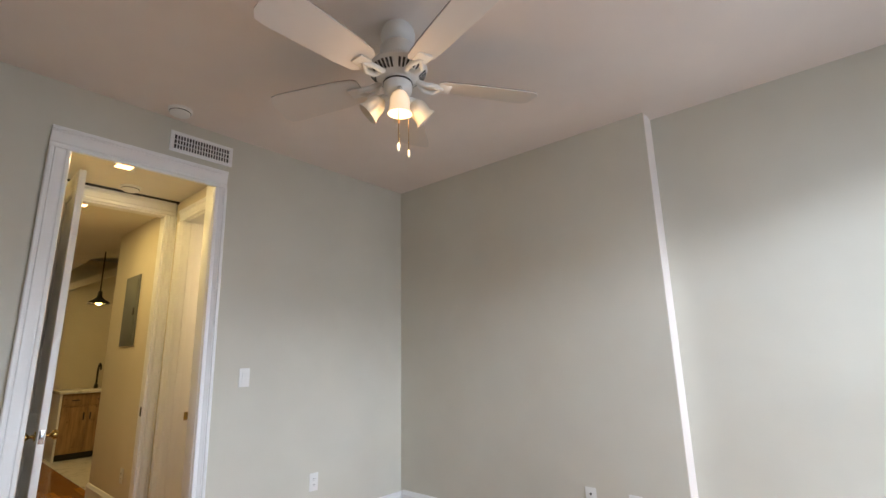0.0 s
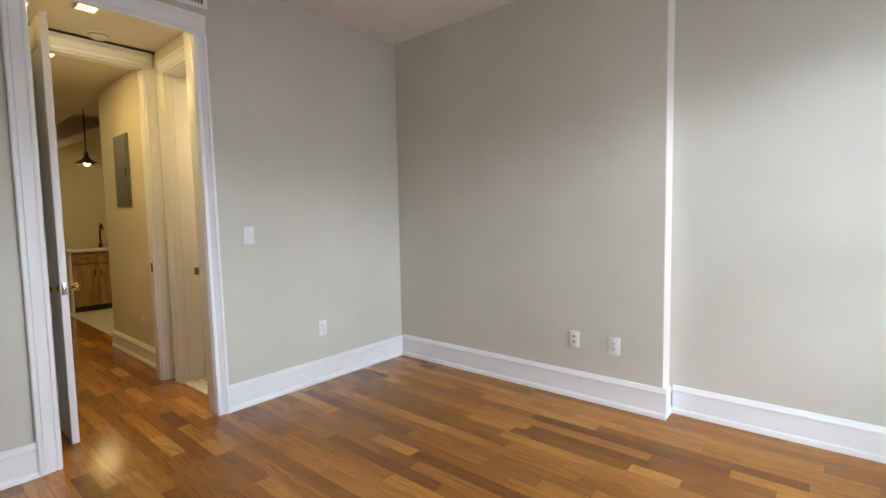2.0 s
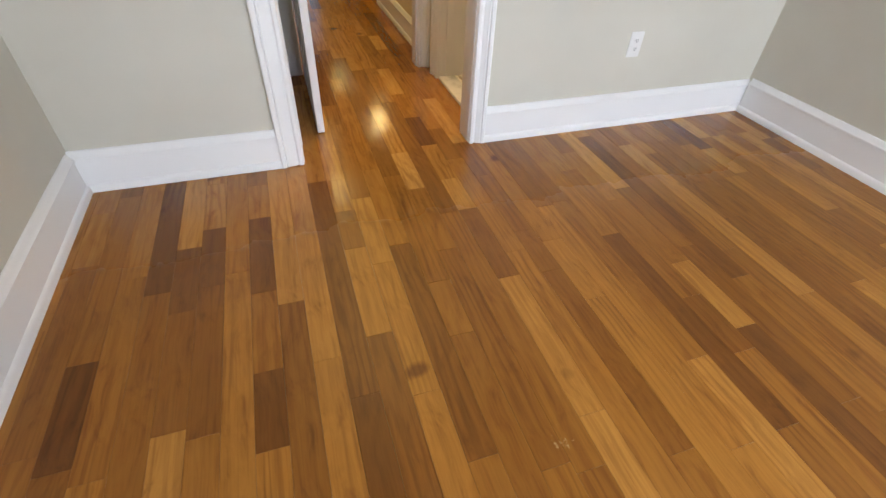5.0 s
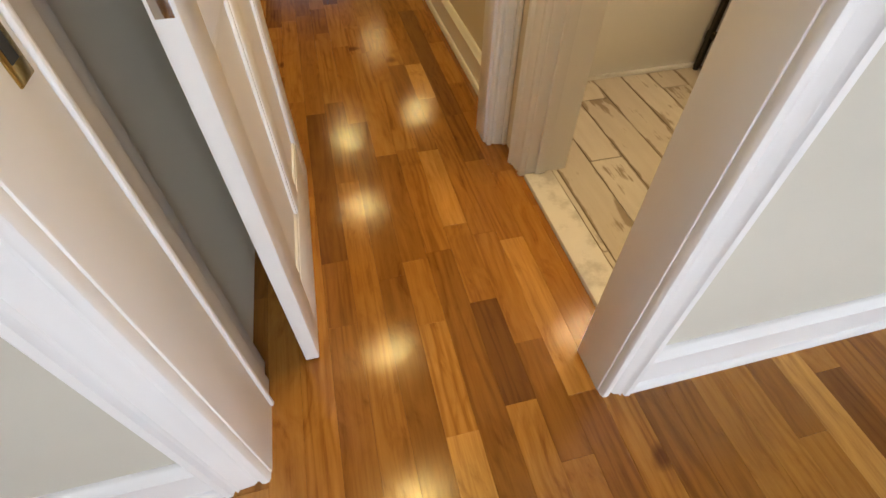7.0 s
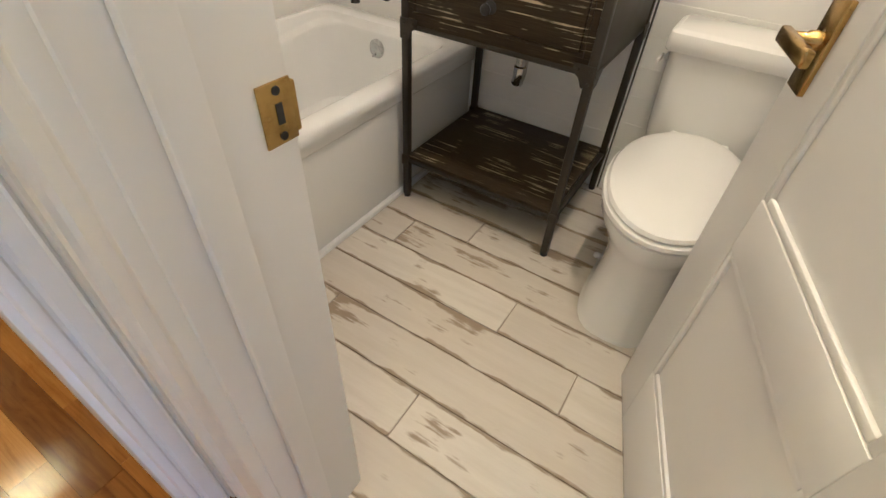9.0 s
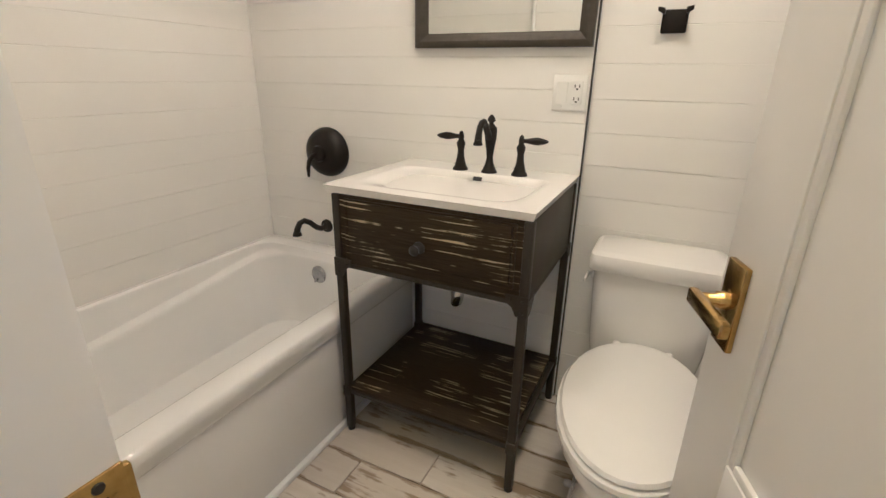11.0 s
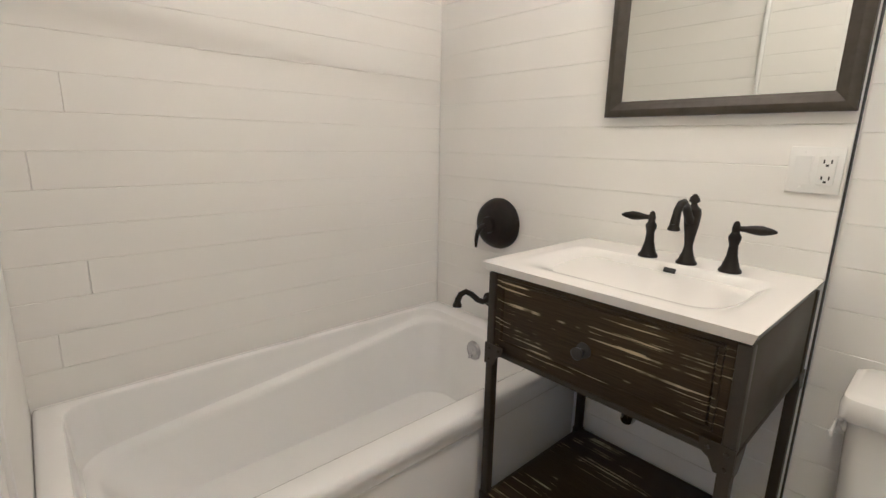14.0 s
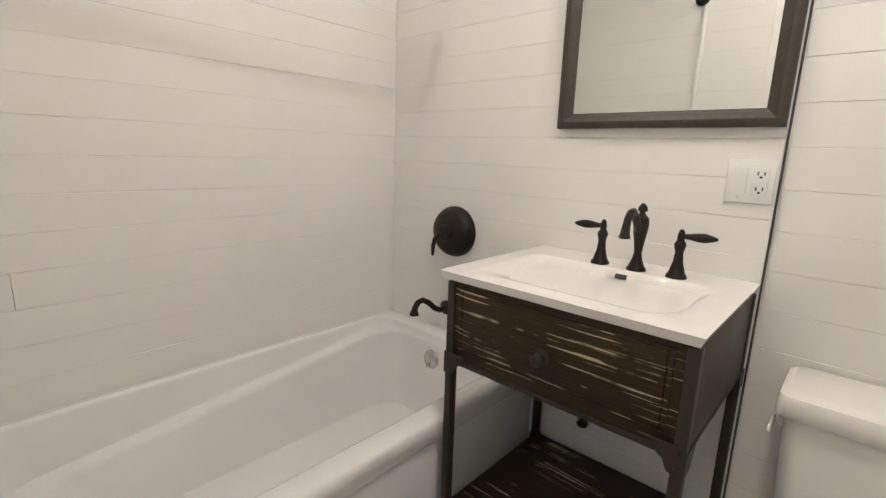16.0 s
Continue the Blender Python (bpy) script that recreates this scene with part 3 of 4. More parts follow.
# open hall door, hinged on the frame across the hall
hd = panel_door("hall_door", 0.80, 2.47, 0.036, [(0.20, 0.80, 2), (1.02, 2.34, 2)], "open white panelled door with a brass knob")
hd.matrix_basis = pose(0.876, 1.062, 0.008, 0, 0, -90.8)
part("latch_plate", box(0.7995, 0.8015, 0.006, 0.030, 0.885, 0.955, 0.0005), CHROME, hd, "steel latch plate")
part("latch_bolt", box(0.801, 0.812, 0.011, 0.025, 0.911, 0.929, 0.003), CHROME, hd)
for sgn, y0 in ((1, 0.036), (-1, 0.0)):
    m = pose(0.735, y0, 0.92, -90 * sgn)
    part("knob", lathe([(0.026, 0), (0.026, 0.004), (0.010, 0.008), (0.008, 0.024), (0.014, 0.032), (0.025, 0.040), (0.027, 0.050), (0.022, 0.060), (0.008, 0.064)], 20, m), BRASS, hd, "polished brass door knob")

# open bathroom door
bd = panel_door("bathroom_door", 0.665, 2.40, 0.036, [(0.215, 0.585, 1), (0.685, 2.28, 1)], "open white panelled bathroom door with brass lever", 0.130)
bd.matrix_basis = pose(1.842, 0.192, 0.016, 0, 0, 18.0)
lever_plate = part("handle_plate", box(0.590, 0.640, 0.036, 0.045, 0.822, 0.945, 0.002), BRASS, bd, "square aged brass handle plate")
part("spindle", lathe([(0.013, 0), (0.012, 0.016), (0.009, 0.020), (0.009, 0.042)], 16, pose(0.615, 0.043, 0.890, -90)), BRASS, lever_plate)
part("lever", box(0.520, 0.628, 0.080, 0.094, 0.880, 0.902, 0.004), BRASS, lever_plate)
part("handle_plate", box(0.590, 0.640, -0.009, 0.0, 0.822, 0.945, 0.002), BRASS, bd, "square aged brass handle plate")
part("latch_plate", box(0.6645, 0.6665, 0.007, 0.029, 0.860, 0.925, 0.0005), BRASS, bd)
for hz in (0.25, 1.2, 2.15):
    leaf = part("hinge", box(-0.030, 0.002, 0.000, 0.036, hz - 0.045, hz + 0.045, 0.002), BRONZE, bd, "dark bronze butt hinge")
    part("pin", lathe([(0.005, -0.048), (0.006, -0.045), (0.006, 0.045), (0.005, 0.048)], 12, pose(-0.030, 0.036, hz)), BRONZE, leaf)

# ---- bathroom shell ----
SPLIT = 0.788
structure("wall_bath_east", box(3.314, 3.5, A_BACK, 2.5, 0, BATH_CEIL), GROOVE, "white horizontal board wall behind vanity and toilet", "wall")
structure("wall_bath_north", box(B_WEST, 3.314, 2.214, 2.40, 0, BATH_CEIL), GROOVE, "white horizontal board wall behind the tub", "wall")
structure("wall_bath_west", box(B_WEST - 0.012, B_WEST - 0.004, 1.104, 2.214, 0, BATH_CEIL), GROOVE, "white horizontal board wall at the tub end", "wall")
structure("wall_bath_south", box(B_WEST, 3.314, A_BACK - 0.01, A_BACK + 0.002, 0, BATH_CEIL), SHIPLAP, "white painted bathroom wall behind the door", "wall")
structure("wall_bath_over_door", box(B_WEST, B_WEST + 0.004, A_BACK, 1.10, BDH + 0.01, BATH_CEIL), SHIPLAP, "white wall over the bathroom door", "wall")
structure("wall_bath_door_side", box(B_WEST, B_WEST + 0.004, BD1 + 0.02, 1.10, 0, BDH + 0.01), SHIPLAP, "white wall beside the bathroom door", "wall")
structure("ceiling_bath", box(B_WEST, 3.5, A_BACK, 2.4, BATH_CEIL, BATH_CEIL + 0.08), CEILING_WHITE, "white bathroom ceiling", "ceiling")
structure("floor_bath", box(1.808, 3.32, A_BACK, 2.21, -0.012, 0.006), GROUT, "whitewashed wood-look plank tile floor", "floor")
structure("threshold_bath", box(1.697, 1.806, BD0, BD1 - 0.006, -0.01, 0.016, 0.005), MARBLE, "white marble threshold in the bathroom doorway", "threshold")
# thin black strip in place of the shadow gap where the board walls meet
structure("trim_vanity_wall_edge", box(3.2975, 3.314, SPLIT - 0.0035, SPLIT, 0.0, BATH_CEIL - 0.002), SLOT, "dark strip painted as the shadow gap between board walls", "trim")
structure("trim_tub_foot", box(1.825, 3.297, 1.403, 1.424, 0.006, 0.028, 0.006), TRIM, "white trim strip at the foot of the tub", "trim")
structure("trim_tub_end", box(B_WEST - 0.004, B_WEST + 0.012, 1.400, 1.420, 0.44, BATH_CEIL - 0.002, 0.003), TRIM, "white edge strip at the tub end wall", "trim")

# ---- bathroom things ----
def rounded_rect(x0, x1, y0, y1, r, z, n=6):
    pts = []
    for cx, cy, a0 in ((x1 - r, y1 - r, 0), (x0 + r, y1 - r, 90), (x0 + r, y0 + r, 180), (x1 - r, y0 + r, 270)):
        for k in range(n + 1):
            a = radians(a0 + 90 * k / n)
            pts.append((cx + r * math.cos(a), cy + r * math.sin(a), z))
    return pts


def round_loop(x0, x1, y0, y1, r, n=6, k=14):
    """A rounded rectangle that always has the same count of points."""
    pts, corners = [], ((x1 - r, y1 - r, 0), (x0 + r, y1 - r, 90), (x0 + r, y0 + r, 180), (x1 - r, y0 + r, 270))
    for i, (cx, cy, a0) in enumerate(corners):
        arc = [(cx + r * math.cos(radians(a0 + 90 * j / n)), cy + r * math.sin(radians(a0 + 90 * j / n))) for j in range(n + 1)]
        nx, ny, na = corners[(i + 1) % 4]
        p, q = arc[-1], (nx + r * math.cos(radians(na)), ny + r * math.sin(radians(na)))
        pts += arc + [(p[0] + (q[0] - p[0]) * j / k, p[1] + (q[1] - p[1]) * j / k) for j in range(1, k)]
    return pts


def ease(u):
    u = max(0.0, min(1.0, u))
    return u * u * (3 - 2 * u)


def bathtub():
    tub = thing("bathtub", "glossy white alcove bathtub with a flat apron", "bathtub", (1.83, 1.40, 0.006))
    x0, x1, y0, y1, top = 1.826, 3.297, 1.400, 2.197, 0.456

    def ring(ix0, ix1, iy0, iy1, z, ledge=0.0):
        pts = []
        ax, bx, ay, by = x0 + ix0, x1 - ix1, y0 + iy0, y1 - iy1
        r = 0.012 if ix0 < 0.03 else min(0.110, 0.05 + ix0 * 0.4)
        for x, y in round_loop(ax, bx, ay, by, r):
            u, v = (x - ax) / (bx - ax), (y - ay) / (by - ay)
            pts.append(Vector((x, y, z - ledge * (1 - u) * ease((v - 0.06) / 0.5))) - Vector((1.83, 1.40, 0.006)))
        return pts

    rings = [ring(0.0, 0.0, 0.0, 0.0, top - 0.030), ring(0.0, 0.0, 0.0, 0.0, top - 0.012), ring(0.004, 0.004, 0.004, 0.004, top - 0.004), ring(0.012, 0.012, 0.012, 0.012, top),
             ring(0.050, 0.080, 0.075, 0.030, top), ring(0.060, 0.088, 0.083, 0.038, top - 0.004), ring(0.064, 0.092, 0.088, 0.042, top - 0.014),
             ring(0.074, 0.096, 0.092, 0.048, top - 0.026, 0.120), ring(0.082, 0.099, 0.094, 0.054, top - 0.031, 0.136), ring(0.108, 0.102, 0.096, 0.078, top - 0.035, 0.140), ring(0.118, 0.104, 0.098, 0.086, top - 0.039, 0.143),
             ring(0.126, 0.106, 0.100, 0.091, top - 0.052, 0.146), ring(0.22, 0.125, 0.125, 0.125, 0.16), ring(0.26, 0.150, 0.150, 0.150, 0.115), ring(0.34, 0.20, 0.20, 0.20, 0.100), ring(0.55, 0.35, 0.32, 0.32, 0.098)]
    shell = part("basin", loft(rings, False, True), ACRYLIC, tub)
    off = Matrix.Translation((-1.83, -1.40, -0.006))
    ap = joined(box(x0, x1, 1.423, 1.437, 0.006, top - 0.055, 0.003), box(x0, x1, 1.411, 1.445, top - 0.075, top - 0.026, 0.010, 3))
    ap.transform(off)
    part("apron", ap, ACRYLIC, tub)
    ov = lathe([(0.043, 0), (0.043, 0.007), (0.036, 0.013), (0.014, 0.016), (0.004, 0.016)], 32, off @ pose(3.197, 1.835, 0.352, 0, -90, 0))
    o = part("overflow_plate", ov, CHROME, tub, "round chrome overflow plate")
    part("overflow_lever", tube([(3.186, 1.835, 0.345), (3.178, 1.843, 0.335), (3.176, 1.850, 0.322)], 0.005, 8), CHROME, o, "", off)
    part("drain", lathe([(0.034, 0), (0.034, 0.004), (0.026, 0.006), (0.006, 0.006)], 24, off @ pose(3.00, 1.81, 0.099)), CHROME, tub, "round chrome drain")
    return tub


bathtub()


def sink_top():
    s = thing("vanity_sink", "white ceramic vanity sink top with shallow basin", "sink", (2.772, 0.787, 0.863))
    w, d, n = 0.526, 0.636, 64
    bm = bmesh.new()
    grid = []
    for i in range(n + 1):
        row = []
        for j in range(n + 1):
            u, v = i / n, j / n
            x, y = u * w, v * d
            front, back = ease((x - 0.045) / 0.225), ease((0.388 - x) / 0.052)
            z = 0.022 - 0.070 * front * back * ease((0.262 - abs(y - d / 2)) / 0.105)
            row.append(bm.verts.new((x, y, z)))
        grid.append(row)
    for i in range(n):
        for j in range(n):
            bm.faces.new((grid[i][j], grid[i + 1][j], grid[i + 1][j + 1], grid[i][j + 1]))
    edge = [grid[i][0] for i in range(n + 1)] + [grid[n][j] for j in range(1, n + 1)] + [grid[i][n] for i in range(n - 1, -1, -1)] + [grid[0][j] for j in range(n - 1, 0, -1)]
    low = [bm.verts.new((e.co.x + (0.008 if e.co.x < 0.01 else 0), e.co.y + (0.008 if e.co.y < 0.01 else -0.008 if e.co.y > d - 0.01 else 0), 0.0)) for e in edge]
    for k in range(len(edge)):
        q = (k + 1) % len(edge)
        bm.faces.new((edge[k], low[k], low[q], edge[q]))
    bm.faces.new(low)
    bmesh.ops.recalc_face_normals(bm, faces=bm.faces[:])
    part("basin_top", bm, CHINA, s)
    part("overflow_slot", extrude([(0.368, d / 2 - 0.034, 0.0005), (0.368, d / 2 - 0.004, 0.0005), (0.374, d / 2 - 0.004, 0.0095), (0.374, d / 2 - 0.034, 0.0095)], (-0.004, 0, 0.004)), SLOT, s, "dark overflow slot")
    part("drain", lathe([(0.022, 0), (0.022, 0.003), (0.006, 0.004)], 20, pose(0.303, d / 2, -0.0475)), BRONZE, s, "bronze drain")
    return s


sink_top()


def faucet():
    f = thing("faucet", "oil-rubbed bronze widespread faucet on the sink", "faucet", (3.192, 1.066, 0.885))
    f.scale = (1.0, 0.97, 1.03)
    part("body", lathe([(0.027, 0), (0.027, 0.004), (0.022, 0.010), (0.014, 0.030), (0.0105, 0.048), (0.014, 0.075), (0.019, 0.105), (0.021, 0.128), (0.019, 0.142), (0.010, 0.150), (0.007, 0.156), (0.014, 0.162), (0.011, 0.172), (0.004, 0.180)], 24), BRONZE, f)
    pts = [(-0.012, 0, 0.112), (-0.030, 0, 0.128), (-0.050, 0, 0.150), (-0.068, 0, 0.163), (-0.086, 0, 0.160), (-0.100, 0, 0.146), (-0.106, 0, 0.126), (-0.109, 0, 0.112)]
    part("spout", joined(tube(pts, [0.012, 0.011, 0.0105, 0.010, 0.010, 0.010, 0.011, 0.012], 14), lathe([(0.010, 0.014), (0.014, 0.006), (0.0155, 0), (0.012, -0.002)], 18, pose(-0.110, 0, 0.100))), BRONZE, f)
    for k, (dy, turn) in enumerate(((0.108, 100), (-0.108, -80))):
        h = part("handle_base", lathe([(0.027, 0), (0.027, 0.004), (0.021, 0.010), (0.013, 0.032), (0.0105, 0.052), (0.015, 0.066), (0.015, 0.070), (0.009, 0.078), (0.010, 0.086), (0.007, 0.096), (0.003, 0.100)], 22), BRONZE, f, "", pose(0, dy, 0) @ Matrix.Diagonal((1, 1, 1.25, 1)))
        part("lever", lathe([(0.004, 0.0), (0.0055, 0.012), (0.006, 0.020), (0.009, 0.040), (0.0095, 0.055), (0.006, 0.075), (0.002, 0.086)], 14, pose(0, 0, 0.086, 0, 90, turn + 0)), BRONZE, h)
    return f


faucet()


def vanity():
    v = thing("vanity", "dark distressed wooden vanity on an iron frame", "vanity", (2.788, 1.093, 0.006))
    x0, x1, y0, y1 = -0.012, 0.500, -0.302, 0.302
    zt, zb, t = 0.857, 0.628, 0.024
    for lx in (x0, x1 - t):
        for ly in (y0, y1 - t):
            leg = part("leg", box(lx, lx + t, ly, ly + t, 0.016, zt - 0.002, 0.003), IRON, v)
            part("foot", lathe([(0.011, 0.0), (0.013, 0.006), (0.011, 0.014), (0.008, 0.018)], 14, pose(lx + t / 2, ly + t / 2, 0)), DARK, leg, "round black foot")
    # drawer box
    part("front_panel", box(x0 + 0.006, x0 + 0.020, y0 + t, y1 - t, zb + 0.012, zt - 0.002, 0.002), VANITY_WOOD, v)
    part("drawer_front", box(x0 - 0.001, x0 + 0.012, y0 + t + 0.030, y1 - t - 0.030, zb + 0.052, zt - 0.018, 0.004), VANITY_WOOD, v, "distressed drawer front with pale paint streaks")
    for a, b, c, d in ((y0 + t + 0.018, y1 - t - 0.018, zt - 0.018, zt - 0.012), (y0 + t + 0.018, y1 - t - 0.018, zb + 0.044, zb + 0.052), (y0 + t + 0.018, y0 + t + 0.028, zb + 0.052, zt - 0.018), (y1 - t - 0.028, y1 - t - 0.018, zb + 0.052, zt - 0.018)):
        part("bead", box(x0 + 0.001, x0 + 0.008, a, b, c, d, 0.002), VANITY_WOOD, v)
    for ly in (y0 + 0.004, y1 - 0.016):
        part("side_panel", box(x0 + t, x1 - t, ly, ly + 0.012, zb + 0.012, zt - 0.002, 0.002), SIDE_WOOD, v, "plain dark stained side panel")
    part("bottom_panel", box(x0 + 0.02, x1 - t, y0 + 0.02, y1 - 0.02, zb + 0.012, zb + 0.024), VANITY_WOOD, v)
    part("knob", lathe([(0.018, 0), (0.018, 0.002), (0.007, 0.006), (0.006, 0.016), (0.014, 0.024), (0.015, 0.029), (0.010, 0.034), (0.003, 0.035)], 18, pose(x0 - 0.001, 0.010, 0.738, 0, -90, 0)), DARK, v, "round black drawer knob")
    # rails under the box and under the shelf
    for z, h in ((zb, 0.014), (0.160, 0.016)):
        for ly in (y0 + 0.003, y1 - 0.021):
            part("rail", box(x0 + t, x1 - t, ly, ly + 0.018, z, z + h, 0.002), IRON, v)
        for lx in (x0 + 0.003, x1 - 0.021):
            part("rail", box(lx, lx + 0.018, y0 + t, y1 - t, z, z + h, 0.002), IRON, v)
    # corner brackets with rivets
    for ly, s in ((y0, 1), (y1, -1)):
        out = [(x0 - 0.003, ly - 0.002 * s, zb + 0.030), (x0 - 0.003, ly + 0.060 * s, zb + 0.030), (x0 - 0.003, ly + 0.056 * s, zb + 0.006), (x0 - 0.003, ly + 0.040 * s, zb - 0.004), (x0 - 0.003, ly + 0.029 * s, zb - 0.028), (x0 - 0.003, ly - 0.002 * s, zb - 0.030)]
        br = part("bracket", extrude(out, (0.004, 0, 0)), IRON, v, "riveted iron corner bracket")
        for ry, rz in ((0.012, 0.016), (0.044, 0.016), (0.012, -0.016)):
            part("rivet", lathe([(0.005, 0), (0.004, 0.003), (0.001, 0.004)], 10, pose(x0 - 0.003, ly + ry * s, zb + rz, 0, -90, 0)), IRON, br)
        for lx, sx in ((x0, 1), (x1, -1)):
            side = [(lx, ly - 0.003 * s, zb + 0.02), (lx + 0.056 * sx, ly - 0.003 * s, zb + 0.02), (lx + 0.050 * sx, ly - 0.003 * s, zb + 0.004), (lx + 0.028 * sx, ly - 0.003 * s, zb - 0.026), (lx, ly - 0.003 * s, zb - 0.028)]
            part("bracket", extrude(side, (0, 0.004 * s, 0)), IRON, v, "riveted iron corner bracket")
            part("shelf_clip", box(lx - 0.003 if sx > 0 else lx - t - 0.003, lx + t + 0.003 if sx > 0 else lx + 0.003, min(ly - 0.003 * s, ly + (t + 0.003) * s), max(ly - 0.003 * s, ly + (t + 0.003) * s), 0.148, 0.190, 0.003), IRON, v)
    part("shelf", box(x0 + 0.006, x1 - 0.006, y0 + 0.022, y1 - 0.022, 0.170, 0.188, 0.002), SHELF_WOOD, v, "distressed dark wooden lower shelf")
    return v


vanity()

trap = thing("sink_trap", "chrome drain trap under the vanity", "drain trap", (3.062, 1.110, 0.468))
part("tailpiece", tube([(0, 0, 0.192), (0, 0, 0.02)], 0.017, 16), CHROME, trap)
part("trap_bend", tube([(0, 0, 0.03), (0, 0.004, 0.0), (0.012, 0.012, -0.026), (0.035, 0.016, -0.036), (0.058, 0.020, -0.026), (0.070, 0.022, 0.0), (0.072, 0.022, 0.03), (0.085, 0.022, 0.055), (0.12, 0.022, 0.062), (0.232, 0.022, 0.062)], 0.018, 16), CHROME, trap)
part("slip_nut", lathe([(0.024, 0), (0.024, 0.02), (0.019, 0.024)], 8, pose(0, 0, 0.012)), CHROME, trap)


def ellipse(cx, cy, rx_front, rx_back, ry, z, n=32, power=2.0):
    pts = []
    for i in range(n):
        a = 2 * math.pi * i / n
        c, s = math.cos(a), math.sin(a)
        rx = rx_front if c < 0 else rx_back
        pts.append((cx + rx * math.copysign(abs(c) ** (2 / power), c), cy + ry * math.copysign(abs(s) ** (2 / power), s), z))
    return pts


def toilet():
    t = thing("toilet", "white one-piece toilet with a closed lid", "toilet", (2.912, 0.508, 0.010))
    part("bowl", loft([ellipse(-0.09, 0, 0.27, 0.30, 0.130, 0.0, power=3), ellipse(-0.09, 0, 0.26, 0.30, 0.120, 0.02, power=3), ellipse(-0.07, 0, 0.25, 0.30, 0.108, 0.16, power=2.6), ellipse(-0.06, 0, 0.26, 0.30, 0.118, 0.24, power=2.4), ellipse(-0.06, 0, 0.29, 0.28, 0.155, 0.30), ellipse(-0.06, 0, 0.315, 0.27, 0.180, 0.345), ellipse(-0.06, 0, 0.318, 0.27, 0.184, 0.372), ellipse(-0.06, 0, 0.305, 0.26, 0.172, 0.380)]), CHINA, t)
    part("seat", loft([ellipse(-0.06, 0, 0.318, 0.262, 0.185, 0.379), ellipse(-0.06, 0, 0.324, 0.264, 0.190, 0.384), ellipse(-0.06, 0, 0.322, 0.264, 0.188, 0.394), ellipse(-0.06, 0, 0.312, 0.258, 0.180, 0.397)]), CHINA, t)
    part("lid", loft([ellipse(-0.06, 0, 0.308, 0.258, 0.176, 0.399), ellipse(-0.06, 0, 0.314, 0.262, 0.182, 0.404), ellipse(-0.06, 0, 0.308, 0.260, 0.176, 0.413), ellipse(-0.06, 0, 0.27, 0.235, 0.150, 0.418), ellipse(-0.06, 0, 0.10, 0.10, 0.05, 0.420)]), CHINA, t)
    for s in (-1, 1):
        part("seat_hinge", lathe([(0.012, 0), (0.012, 0.010), (0.009, 0.013)], 14, pose(0.192, 0.075 * s, 0.394)), CHINA, t)
    w = 0.187

    def slab(z, f, half, r=0.035):
        return rounded_rect(f, 0.388, -half, half, r, z, 5)

    part("tank", loft([slab(0.34, 0.205, w - 0.030), slab(0.40, 0.200, w - 0.022), slab(0.54, 0.196, w - 0.014), slab(0.633, 0.193, w - 0.010)]), CHINA, t)
    part("tank_lid", loft([slab(0.634, 0.182, w - 0.001, 0.02), slab(0.639, 0.178, w + 0.003, 0.02), slab(0.669, 0.176, w + 0.004, 0.022), slab(0.683, 0.182, w, 0.024), slab(0.689, 0.196, w - 0.012, 0.03)]), CHINA, t)
    fl = part("flush_lever", lathe([(0.013, 0), (0.013, 0.006), (0.006, 0.010), (0.005, 0.018)], 14, pose(0.225, w - 0.014, 0.605, -90)), CHINA, t, "white side flush lever")
    part("lever_arm", box(0.165, 0.232, w + 0.001, w + 0.008, 0.596, 0.612, 0.003), CHINA, fl)
    part("floor_bolt_cap", lathe([(0.014, 0), (0.013, 0.008), (0.004, 0.013)], 14, pose(-0.02, 0.137, 0.0)), CHINA, t)
    return t


toilet()


def tub_valve():
    v = thing("shower_valve", "round oil-rubbed bronze shower valve with lever", "shower valve", (3.298, 1.822, 0.878))
    m = pose(0, 0, 0, 0, -90, 0)
    part("escutcheon", lathe([(0.101, 0), (0.102, 0.010), (0.099, 0.022), (0.090, 0.040), (0.070, 0.054), (0.045, 0.060), (0.034, 0.064), (0.030, 0.078), (0.018, 0.084), (0.004, 0.085)], 36, m), BRONZE, v)
    part("lever", tube([(-0.078, 0, 0.0), (-0.080, 0.020, -0.008), (-0.080, 0.042, -0.030), (-0.078, 0.052, -0.062), (-0.076, 0.055, -0.098)], [0.011, 0.010, 0.009, 0.008, 0.005], 12), BRONZE, v)
    return v


tub_valve()
spout = thing("tub_spout", "curved oil-rubbed bronze tub spout", "tub spout", (3.298, 1.862, 0.546))
part("flange", lathe([(0.030, 0), (0.029, 0.006), (0.016, 0.012), (0.013, 0.02)], 24, pose(0, 0, 0, 0, -90, 0)), BRONZE, spout)
part("spout_tube", joined(tube([(-0.008, 0, 0), (-0.035, 0.004, -0.004), (-0.060, 0.010, 0.008), (-0.084, 0.022, 0.034), (-0.104, 0.036, 0.046), (-0.120, 0.048, 0.036), (-0.128, 0.056, 0.012), (-0.130, 0.058, -0.006)], [0.012, 0.012, 0.012, 0.012, 0.012, 0.0125, 0.013, 0.014], 14), lathe([(0.014, 0.008), (0.018, 0.0), (0.020, -0.010), (0.014, -0.012)], 18, pose(-0.130, 0.058, -0.008))), BRONZE, spout)

